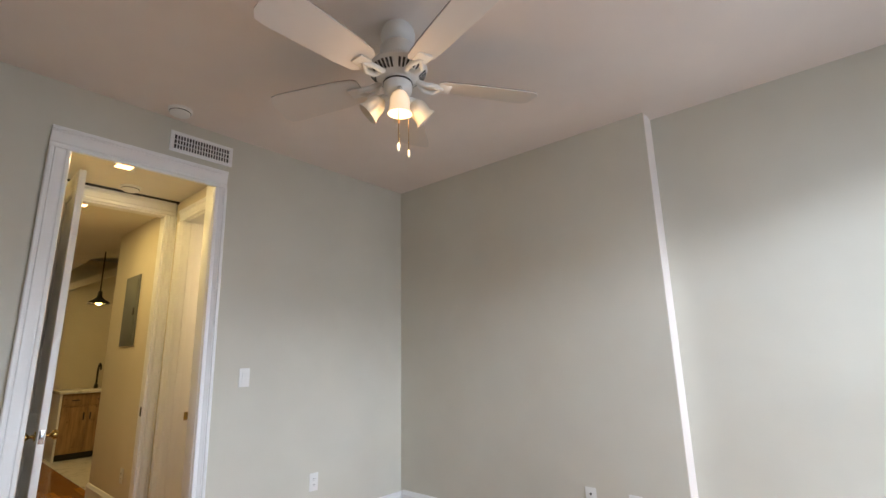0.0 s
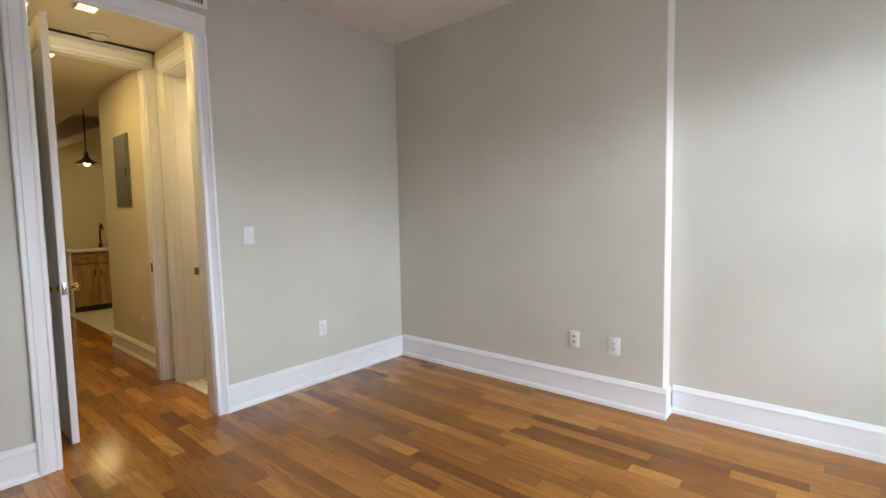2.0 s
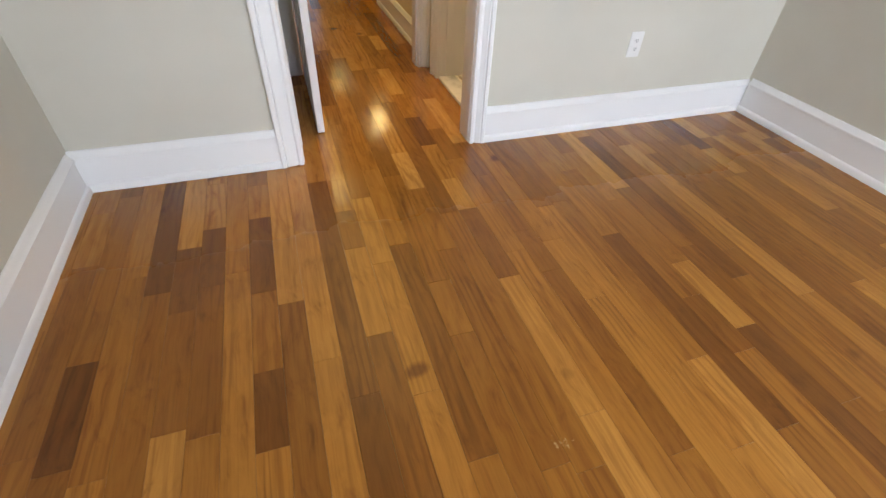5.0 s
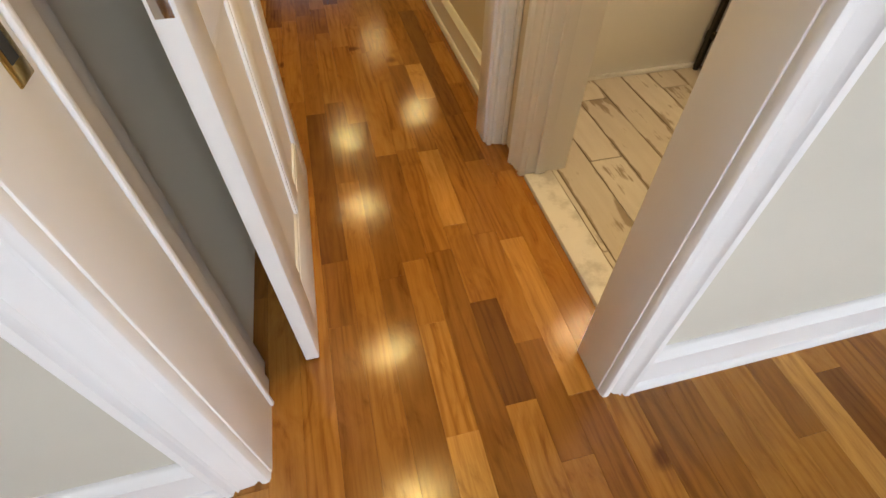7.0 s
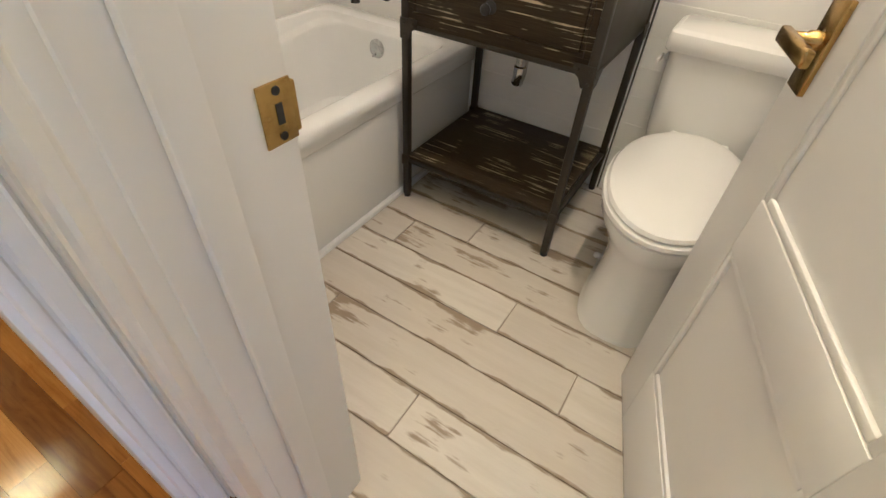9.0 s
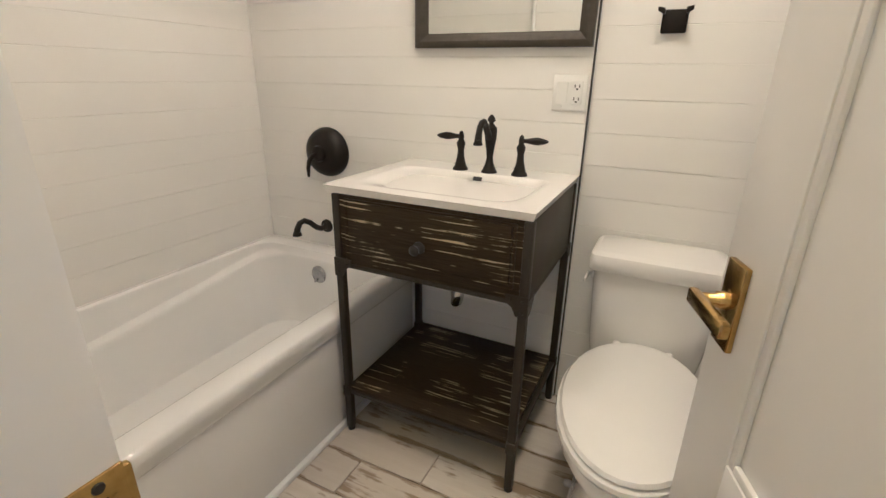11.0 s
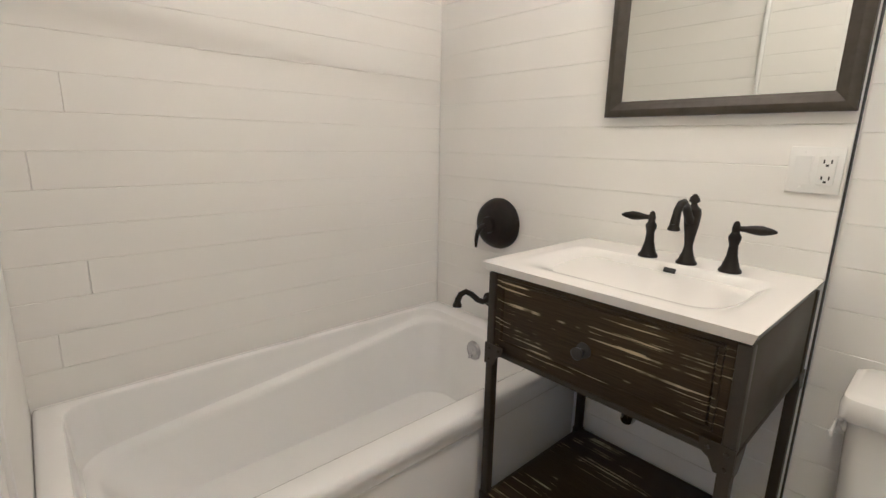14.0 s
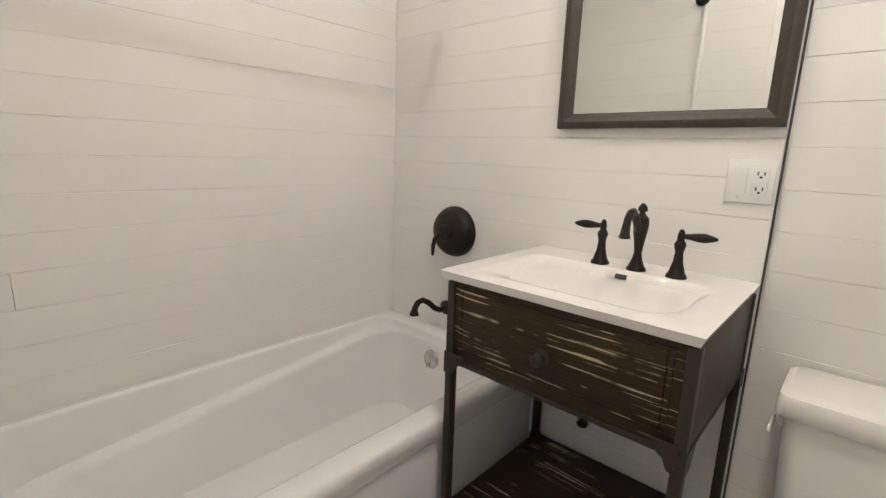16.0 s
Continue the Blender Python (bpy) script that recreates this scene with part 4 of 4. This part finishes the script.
shower = thing("overhead_shower", "oil-rubbed bronze overhead shower on a bent arm", "shower", (3.298, 1.84, 1.80))
part("flange", lathe([(0.032, 0), (0.030, 0.006), (0.012, 0.012)], 24, pose(0, 0, 0, 0, -90, 0)), BRONZE, shower)
part("arm", tube([(-0.005, 0, 0), (-0.06, 0, 0.012), (-0.11, 0, 0.0), (-0.14, 0, -0.03)], 0.010, 12), BRONZE, shower)
part("head", lathe([(0.012, 0.03), (0.016, 0.015), (0.040, 0.0), (0.046, -0.008), (0.044, -0.014)], 26, pose(-0.150, 0, -0.045, 0, 30, 0)), BRONZE, shower)

rod = thing("shower_rod", "dark bronze shower curtain rod over the tub", "shower rod", (1.83, 1.43, 1.90))
part("rod_tube", tube([(0.0, 0, 0.115), (1.466, 0, -0.005)], 0.0135, 14), BRONZE, rod)
for rx, rz, rr in ((0.0, 0.115, 90), (1.466, -0.005, -90)):
    part("flange", lathe([(0.035, 0), (0.034, 0.008), (0.016, 0.020)], 20, pose(rx, 0, rz, 0, rr, 0)), BRONZE, rod)


def framed_mirror():
    y0, y1, z0, z1 = 0.792, 1.394, 1.274, 2.03
    mr = thing("mirror", "wall mirror in a dark grey-brown wooden frame", "mirror", (3.298, (y0 + y1) / 2, z0))
    cy, w, h, b = (y0 + y1) / 2, y1 - y0, z1 - z0, 0.045
    prof = [(0, 0), (0.022, 0), (0.026, 0.006), (0.026, 0.020), (0.020, 0.026), (0.017, 0.034), (0.011, 0.040), (0.010, b), (0, b)]
    corners = [(-1, 0), (1, 0), (1, 1), (-1, 1)]

    def mitre(corner):
        sy, top = corner
        return [(-o, sy * (w / 2 - a), h - a if top else a) for o, a in prof]

    for i, side in enumerate(("frame_rail", "frame_side", "frame_rail", "frame_side")):
        part(side, loft([mitre(corners[i]), mitre(corners[(i + 1) % 4])]), FRAME_WOOD, mr)
    part("glass", box(-0.008, -0.003, -w / 2 + b - 0.004, w / 2 - b + 0.004, b - 0.004, h - b + 0.004), MIRROR, mr, "clear mirror glass")
    return mr


FRAME_WOOD = metal("grey_brown_frame", (0.052, 0.044, 0.032), 0.5, 0.1, (0.036, 0.030, 0.021))
framed_mirror()


def plate(name, label, category, place, normal, w, h, kind):
    """A wall plate in its own axes: x across, y out, z up; normal is the heading of its front in degrees."""
    p = thing(name, label, category)
    p.matrix_basis = pose(*place, 0, 0, normal)
    part("cover", box(-w / 2, w / 2, 0, 0.006, -h / 2, h / 2, 0.003), PLASTIC, p)
    gangs = kind.split("+")
    for g, k in enumerate(gangs):
        cx = (g - (len(gangs) - 1) / 2) * 0.046
        if k == "rocker":
            r = part("rocker", extrude([(cx - 0.0165, 0.005, -0.033), (cx - 0.0165, 0.008, -0.033), (cx - 0.0165, 0.012, 0.033), (cx - 0.0165, 0.005, 0.033)], (0.033, 0, 0)), PLASTIC, p)
        elif k == "square":
            part("socket_face", box(cx - 0.0165, cx + 0.0165, 0.004, 0.009, -0.034, 0.034, 0.002), PLASTIC, p)
            for s in (-1, 1):
                for ox in (-0.007, 0.007):
                    part("slot", box(cx + ox - 0.0015, cx + ox + 0.0015, 0.008, 0.0095, s * 0.019 - 0.003, s * 0.019 + 0.006), SLOT, p)
                part("ground_hole", box(cx - 0.003, cx + 0.003, 0.008, 0.0095, s * 0.019 - 0.010, s * 0.019 - 0.005), SLOT, p)
        elif k == "round":
            for s in (-1, 1):
                q = part("socket_face", lathe([(0.0165, 0), (0.0165, 0.003), (0.015, 0.004)], 20, pose(cx, 0.005, s * 0.0195, -90)), PLASTIC, p)
                for ox in (-0.006, 0.006):
                    part("slot", box(cx + ox - 0.0014, cx + ox + 0.0014, 0.0085, 0.0096, s * 0.0195 - 0.001, s * 0.0195 + 0.007), SLOT, q)
                part("ground_hole", box(cx - 0.0025, cx + 0.0025, 0.0085, 0.0096, s * 0.0195 - 0.009, s * 0.0195 - 0.004), SLOT, q)
        elif k == "jack":
            for s in (-1, 1):
                part("jack", lathe([(0.0075, 0), (0.0075, 0.006), (0.003, 0.007)], 12, pose(cx, 0.005, s * 0.019, -90)), SLOT, p)
        for s in (-1, 1):
            part("screw", lathe([(0.003, 0), (0.0026, 0.001), (0.0005, 0.0012)], 8, pose(cx, 0.006, s * (h / 2 - 0.012), -90)), PLASTIC, p)
    return p


plate("bathroom_switch_outlet", "white two-gang plate with switch and outlet", "outlet", (3.298, 0.848, 1.141), 90, 0.106, 0.108, "square+rocker")
plate("light_switch", "white rocker light switch on the sage wall", "light switch", (1.866, -0.001, 1.196), 180, 0.074, 0.122, "rocker")
plate("outlet", "white duplex outlet on the sage wall", "outlet", (2.446, -0.001, 0.430), 180, 0.074, 0.122, "round")
plate("cable_outlet", "white wall plate with two dark jacks", "outlet", (3.334, -1.738, 0.420), 90, 0.074, 0.116, "jack")
plate("outlet", "white square-faced outlet above the baseboard", "outlet", (3.334, -2.020, 0.413), 90, 0.080, 0.122, "square")
plate("outlet", "white outlet low on the cream hall wall", "outlet", (1.719, 1.745, 0.365), 90, 0.074, 0.122, "round")

holder = thing("paper_holder", "square oil-rubbed bronze paper holder on boards", "paper holder", (3.311, 0.582, 1.337))
part("back_plate", box(-0.016, 0.0, -0.033, 0.033, -0.030, 0.030, 0.004), BRONZE, holder)
for s in (-1, 1):
    part("arm", joined(box(-0.050, -0.012, s * 0.030 - 0.005, s * 0.030 + 0.005, 0.018, 0.028, 0.003), extrude([(-0.054, s * 0.026, 0.014), (-0.054, s * 0.026, 0.030), (-0.054, s * 0.044, 0.034), (-0.054, s * 0.044, 0.024)], (0.010, 0, 0))), BRONZE, holder)


# ---- ceiling lights ----
def downlight(place):
    d = thing("downlight", "small square recessed ceiling downlight, lit", "ceiling light", place, "hall downlights")
    for a, b, c, e in ((-0.062, -0.048, -0.062, 0.062), (0.048, 0.062, -0.062, 0.062), (-0.048, 0.048, -0.062, -0.048), (-0.048, 0.048, 0.048, 0.062)):
        part("frame", box(a, b, c, e, -0.008, -0.0005, 0.002), TRIM, d)
    part("lens", box(-0.048, 0.048, -0.048, 0.048, -0.005, -0.002), LIT, d, "glowing lens")
    return d


first = downlight((*DOWNLIGHTS[0], HALL_CEIL))
for dx, dy in DOWNLIGHTS[1:]:
    copy_thing(first, pose(dx, dy, HALL_CEIL if dx < 1.8 else HALL_CEIL + 0.25))
for dx, dy in ((2.50, 0.62), (2.80, 1.42)):
    copy_thing(first, pose(dx, dy, BATH_CEIL))


def smoke_alarm(place):
    s = thing("smoke_alarm", "round white smoke alarm on the ceiling", "smoke alarm", place)
    part("base", lathe([(0.070, 0), (0.070, -0.014), (0.062, -0.018)], 32), PLASTIC, s)
    part("cover", lathe([(0.060, -0.016), (0.058, -0.030), (0.040, -0.040), (0.006, -0.042)], 32), PLASTIC, s)
    part("vent_ring", lathe([(0.0615, -0.018), (0.0615, -0.022), (0.05, -0.0225)], 32), SLOT, s)
    return s


al = smoke_alarm((1.25, -0.15, CEIL))
copy_thing(al, pose(1.30, 0.91, HALL_CEIL))


def wall_vent():
    v = thing("air_vent", "white wall grille with dark slotted openings", "air vent", (1.458, 0.0, 2.722))
    w, h = 0.408, 0.142
    for a, b, c, d in ((-w / 2, w / 2, h / 2 - 0.024, h / 2), (-w / 2, w / 2, -h / 2, -h / 2 + 0.024), (-w / 2, -w / 2 + 0.026, -h / 2 + 0.024, h / 2 - 0.024), (w / 2 - 0.026, w / 2, -h / 2 + 0.024, h / 2 - 0.024)):
        part("frame", box(a, b, -0.012, -0.001, c, d, 0.003), TRIM, v)
    part("backing", box(-w / 2 + 0.02, w / 2 - 0.02, -0.003, -0.001, -h / 2 + 0.02, h / 2 - 0.02), SLOT, v, "dark duct behind the slats")
    n = 20
    for i in range(1, n):
        x = -w / 2 + 0.026 + (w - 0.052) * i / n
        part("slat", box(x - 0.0028, x + 0.0028, -0.010, -0.004, -h / 2 + 0.024, h / 2 - 0.024), TRIM, v)
    for i in range(1, 3):
        z = -h / 2 + 0.024 + (h - 0.048) * i / 3
        part("cross_slat", box(-w / 2 + 0.026, w / 2 - 0.026, -0.0075, -0.0055, z - 0.003, z + 0.003), TRIM, v)
    return v


wall_vent()


def ceiling_fan():
    f = thing("ceiling_fan", "white five-blade ceiling fan with frosted bell lights", "ceiling fan", (1.655, -1.725, CEIL))
    f.scale = (1.05, 1.05, 1.17)
    f.rotation_euler = (0, 0, radians(5))
    part("canopy", lathe([(0.062, 0), (0.074, -0.018), (0.080, -0.040), (0.077, -0.060), (0.062, -0.076), (0.046, -0.080)], 36), FAN_WHITE, f)
    part("motor", lathe([(0.044, -0.076), (0.066, -0.086), (0.080, -0.100), (0.084, -0.150), (0.098, -0.170), (0.126, -0.186), (0.134, -0.198), (0.130, -0.208), (0.092, -0.240), (0.062, -0.246)], 40), FAN_WHITE, f)
    for i in range(40):
        if i % 8 == 0:
            continue
        part("motor_slot", extrude([(0.096, -0.0042, -0.2372), (0.126, -0.0052, -0.2118), (0.126, 0.0052, -0.2118), (0.096, 0.0042, -0.2372)], (0.0010, 0, -0.0012)), SLOT, f, "", pose(0, 0, 0, 0, 0, 9 * i))
    part("switch_housing", lathe([(0.060, -0.240), (0.064, -0.252), (0.064, -0.292), (0.056, -0.306), (0.040, -0.312), (0.046, -0.322), (0.040, -0.340), (0.014, -0.352)], 30), FAN_WHITE, f)
    part("trim_ring", lathe([(0.0645, -0.256), (0.066, -0.258), (0.066, -0.262), (0.0645, -0.264)], 30), DARK, f, "thin dark ring")
    for k in range(5):
        m = pose(0, 0, 0, 0, 0, 33 + 72 * k)
        arm = part("blade_arm", joined(tube([(0.088, 0, -0.236), (0.122, 0.024, -0.262), (0.165, 0.028, -0.266), (0.205, 0.0, -0.256)], [0.012, 0.011, 0.011, 0.010], 10), tube([(0.088, 0, -0.236), (0.122, -0.024, -0.262), (0.165, -0.028, -0.266), (0.205, 0.0, -0.256)], [0.012, 0.011, 0.011, 0.010], 10), box(0.185, 0.245, -0.034, 0.034, -0.260, -0.252, 0.003)), FAN_WHITE, f, "", m)
        outline = [(0.185, -0.050), (0.21, -0.066), (0.30, -0.076), (0.60, -0.088), (0.640, -0.082), (0.660, -0.052), (0.660, 0.052), (0.640, 0.082), (0.60, 0.088), (0.30, 0.076), (0.21, 0.066), (0.185, 0.050)]
        part("blade", extrude([(x, y, -0.250 + 0.23 * y) for x, y in outline], (0, 0, 0.005)), BLADE, f, "white fan blade", m)
        part("blade_face", extrude([(x, y, -0.2449 + 0.23 * y) for x, y in outline], (0, 0, 0.0022)), BLADE_TOP, f, "brown upper face of the blade", m)
    for k, az in enumerate((-131, 128, -30)):
        a = radians(az)
        m = pose(0.066 * math.cos(a), 0.066 * math.sin(a), -0.322, 0, 0, az) @ pose(0, 0, 0, 0, -44 if k else 4, 0) @ Matrix.Scale(0.90, 4)
        holder_ = part("lamp_arm", tube([(-0.03, 0, 0.02), (0.0, 0, 0.004), (0.012, 0, -0.012)], 0.014, 12), FAN_WHITE, f, "", m)
        sh = lathe([(0.020, -0.008), (0.032, -0.016), (0.043, -0.034), (0.047, -0.056), (0.047, -0.078), (0.051, -0.096), (0.059, -0.110), (0.056, -0.110), (0.048, -0.095), (0.044, -0.078), (0.044, -0.056), (0.040, -0.035), (0.018, -0.014)], 32)
        s = part("shade", sh, LIT_SHADE if k == 0 else FROST, f, "glowing frosted bell shade" if k == 0 else "unlit frosted bell shade", m)
        part("bulb", lathe([(0.010, -0.02), (0.018, -0.045), (0.022, -0.065), (0.016, -0.082), (0.004, -0.088)], 16), BULB if k == 0 else FROST, s)
    for cx, cy, l in ((0.02, -0.045, 0.19), (-0.03, -0.03, 0.175)):
        ch = part("pull_chain", tube([(cx, cy, -0.36), (cx, cy, -0.36 - l)], 0.0016, 6), BRASS, f, "thin pull chain")
        part("pull_knob", lathe([(0.002, 0), (0.006, -0.006), (0.007, -0.030), (0.003, -0.034)], 10, pose(cx, cy, -0.36 - l)), PLASTIC, ch)
    return f


ceiling_fan()

# ---- hall and kitchen things ----
ep = thing("electric_panel", "flush grey electric panel with a latch", "electric panel", (1.718, 2.06, 1.79))
part("trim_plate", box(-0.008, 0.0, -0.205, 0.205, -0.335, 0.335, 0.002), GREY_METAL, ep)
part("panel_door", box(-0.014, -0.007, -0.165, 0.165, -0.295, 0.295, 0.002), GREY_METAL, ep)
part("latch", box(-0.020, -0.013, -0.150, -0.110, -0.05, 0.02, 0.003), DARK, ep, "black latch")


def base_cabinet(x, label):
    c = thing("base_cabinet", label, "cabinet", (x, 5.2, 0.0), "kitchen base cabinets")
    part("body", box(0, 0.60, 0.02, 0.60, 0.09, 0.88), KNOTTY, c)
    part("toe_kick", box(0, 0.60, 0.07, 0.60, 0.0, 0.09), DARK, c)
    for a in (0.006, 0.303):
        d = part("door", box(a, a + 0.291, 0.0, 0.02, 0.10, 0.70, 0.003), KNOTTY, c)
        part("door_panel", box(a + 0.05, a + 0.241, -0.004, 0.0, 0.16, 0.64, 0.003), KNOTTY, d)
        part("handle", box(a + (0.25 if a < 0.1 else 0.03), a + (0.262 if a < 0.1 else 0.042), -0.025, 0.0, 0.52, 0.62, 0.003), DARK, d)
        w = part("drawer", box(a, a + 0.291, 0.0, 0.02, 0.715, 0.87, 0.003), KNOTTY, c)
        part("handle", box(a + 0.10, a + 0.19, -0.025, -0.0, 0.785, 0.797, 0.003), DARK, w)
    return c


bc = base_cabinet(1.90, "knotty alder base cabinet with dark pulls")
copy_thing(bc, pose(2.502, 5.2, 0))
copy_thing(bc, pose(3.104, 5.2, 0))
tagged(new("end_panel", mesh_of("end_panel", box(1.872, 1.898, 5.2, 5.80, 0, 0.88, 0.002), TRIM)), "white painted cabinet end panel", "cabinet panel")
tagged(new("countertop", mesh_of("countertop", box(1.85, 3.72, 5.16, 5.815, 0.882, 0.922, 0.004), MARBLE)), "white stone kitchen countertop on the cabinets", "countertop")
kf = thing("kitchen_faucet", "black gooseneck kitchen faucet on the counter", "faucet", (2.36, 5.62, 0.922))
part("neck", tube([(0, 0, 0), (0, 0, 0.26), (0, -0.03, 0.33), (0, -0.08, 0.36), (0, -0.13, 0.33), (0, -0.15, 0.27)], 0.013, 12), DARK, kf)
part("base", lathe([(0.028, 0), (0.026, 0.05), (0.016, 0.06)], 18), DARK, kf)
pl = thing("pendant_lamp", "black barn pendant lamp hanging in the kitchen", "pendant lamp", (2.0, 4.5, HALL_CEIL + 0.25))
part("canopy", lathe([(0.055, 0), (0.055, -0.02), (0.012, -0.028)], 20), DARK, pl)
part("cord", tube([(0, 0, -0.02), (0, 0, -0.68)], 0.008, 8), DARK, pl)
part("shade", lathe([(0.016, -0.64), (0.026, -0.66), (0.030, -0.72), (0.060, -0.755), (0.115, -0.79), (0.135, -0.815), (0.128, -0.815), (0.105, -0.795), (0.050, -0.765), (0.02, -0.74)], 28), DARK, pl)
part("bulb", lathe([(0.02, -0.755), (0.038, -0.785), (0.040, -0.81), (0.02, -0.832), (0.004, -0.835)], 18), BULB, pl)
cd = thing("pantry_door", "open white cupboard door with black hinges", "door", (1.735, 5.24, 0))
part("leaf", box(-0.02, 0.015, 0, 0.55, 1.02, 2.33, 0.003), DOOR_WHITE, cd)
for hz in (1.10, 1.62, 2.18):
    part("hinge", box(0.013, 0.03, -0.012, 0.02, hz - 0.035, hz + 0.035, 0.003), DARK, cd, "black hinge")
structure("sloped_soffit", extrude([(1.72, 5.80, 2.38), (4.4, 5.80, 3.9), (4.4, 5.80, 3.7), (1.72, 5.80, 2.28)], (0, -0.35, 0)), HALL_CEILING, "sloping soffit over the kitchen counter", "soffit")
structure("floor_kitchen", box(1.82, 4.4, 2.8, 5.82, -0.01, 0.004), KITCHEN_TILE, "pale stone kitchen floor", "floor")

# ---- pieces of walls and floors ----
def board_mesh(length, axis, thick, h):
    bm = box(0, thick, 0, length, 0, h, 0.0017, 1) if axis == "x" else box(0, length, 0, thick, 0, h, 0.0017, 1)
    me = bpy.data.meshes.new("board")
    bm.to_mesh(me)
    bm.free()
    me.materials.append(SHIPLAP)
    return me


def boards(owner, axis, face, u0, u1, thick, zmax, cuts, line=1.247, pitch=0.0995):
    z = line % pitch - pitch
    parent = bpy.data.objects[owner]
    meshes = {}
    k = 0
    while z < zmax:
        lo, hi = max(z, 0.006), min(z + pitch, zmax)
        if hi - lo > 0.01:
            ends = [u0, *([u0 + (u1 - u0) * cuts[k % len(cuts)]] if cuts[k % len(cuts)] else []), u1]
            for a, b in zip(ends, ends[1:]):
                key = (round(b - a, 3), round(hi - lo, 3))
                if key not in meshes:
                    meshes[key] = board_mesh(b - a - 0.001, axis, thick, hi - lo)
                ob = new("board", meshes[key])
                ob.parent = parent
                off = random.uniform(-0.0008, 0.0008)
                ob.location = (face + off, a, lo) if axis == "x" else (a, face + off, lo)
        z += pitch
        k += 1


boards("wall_bath_east", "x", 3.299, SPLIT, 2.1995, 0.014, BATH_CEIL, [0])
boards("wall_bath_east", "x", 3.311, A_BACK + 0.003, SPLIT - 0.005, 0.004, BATH_CEIL, [0], 1.227, 0.1027)
boards("wall_bath_north", "y", 2.200, B_WEST, 3.310, 0.013, BATH_CEIL, [0, 0.06, 0, 0.12, 0])
boards("wall_bath_west", "x", B_WEST - 0.004, 1.10, 2.198, 0.008, BATH_CEIL, [0])

# whitewashed plank tiles
tile_owner = bpy.data.objects["floor_bath"]
TW, tj = 0.142, 0.0036
tile_meshes = {}
x, row = 1.688, 0
STARTS = [0.42, 0.30, 0.852, 1.25, 0.53, 0.78, 0.35, 1.05, 0.60, 0.20, 0.90, 0.4]
while x < 3.30:
    x_lo = max(x, 1.8085)
    wdt = min(x + TW, 3.309) - x_lo - tj
    ys, y = [A_BACK + 0.004], STARTS[row % len(STARTS)]
    while y < 1.40:
        if y - ys[-1] > 0.05:
            ys.append(y)
        y += 0.914
    ys.append(1.424)
    for a, b in zip(ys, ys[1:]):
        key = (round(wdt, 3), round(b - a, 3))
        if key not in tile_meshes:
            tile_meshes[key] = mesh_of("tile", box(0, wdt, 0, b - a - tj, 0, 0.005, 0.0012, 1), TILE)
        ob = new("tile", tile_meshes[key])
        ob.parent = tile_owner
        ob.location = (x_lo + tj / 2, a + tj / 2, 0.0055)
    x += TW
    row += 1

# oak strips: lengths vary from row to row
rng = random.Random(7)
PW, PHASE = 0.0826, 1.2600
plank_meshes = {}


def strips(owner, x0, x1, y0, y1, lengths):
    parent = bpy.data.objects[owner]
    k0, k1 = math.floor((x0 - PHASE) / PW), math.ceil((x1 - PHASE) / PW)
    for k in range(k0, k1):
        a, b = max(x0, PHASE + k * PW), min(x1, PHASE + (k + 1) * PW)
        if b - a < 0.01:
            continue
        y = y0 - rng.uniform(0, 0.7)
        while y < y1:
            n = rng.choice(lengths)
            lo, hi = max(y, y0), min(y + n, y1)
            if hi - lo > 0.02:
                key = (round(b - a, 3), round(hi - lo, 2))
                if key not in plank_meshes:
                    plank_meshes[key] = mesh_of("plank", box(0, b - a - 0.0005, 0, hi - lo - 0.0005, -0.012, 0, 0.0004, 1), OAK)
                ob = new("plank", plank_meshes[key])
                ob.parent = parent
                ob.location = (a + 0.0003, lo + 0.0003, rng.uniform(-0.0003, 0.0002))
            y += n


LEN_A = [0.24, 0.32, 0.42, 0.55, 0.7, 0.85, 1.1]
ROW_L, ROW_R = PHASE - 6 * PW, PHASE + 4 * PW
strips("floor", WEST, ROW_L, SOUTH, 0.0, LEN_A)
strips("floor", ROW_L, ROW_R, SOUTH, 4.5, LEN_A)
strips("floor", ROW_R, RECESS, SOUTH, 0.0, LEN_A)
strips("floor_hall", ROW_R, 1.82, A_BACK, 4.5, LEN_A)
strips("floor_hall", 0.45, ROW_L, A_BACK, 4.5, LEN_A)
strips("floor_hall", 0.45, 1.82, 4.5, 6.5, [1.0, 1.2])
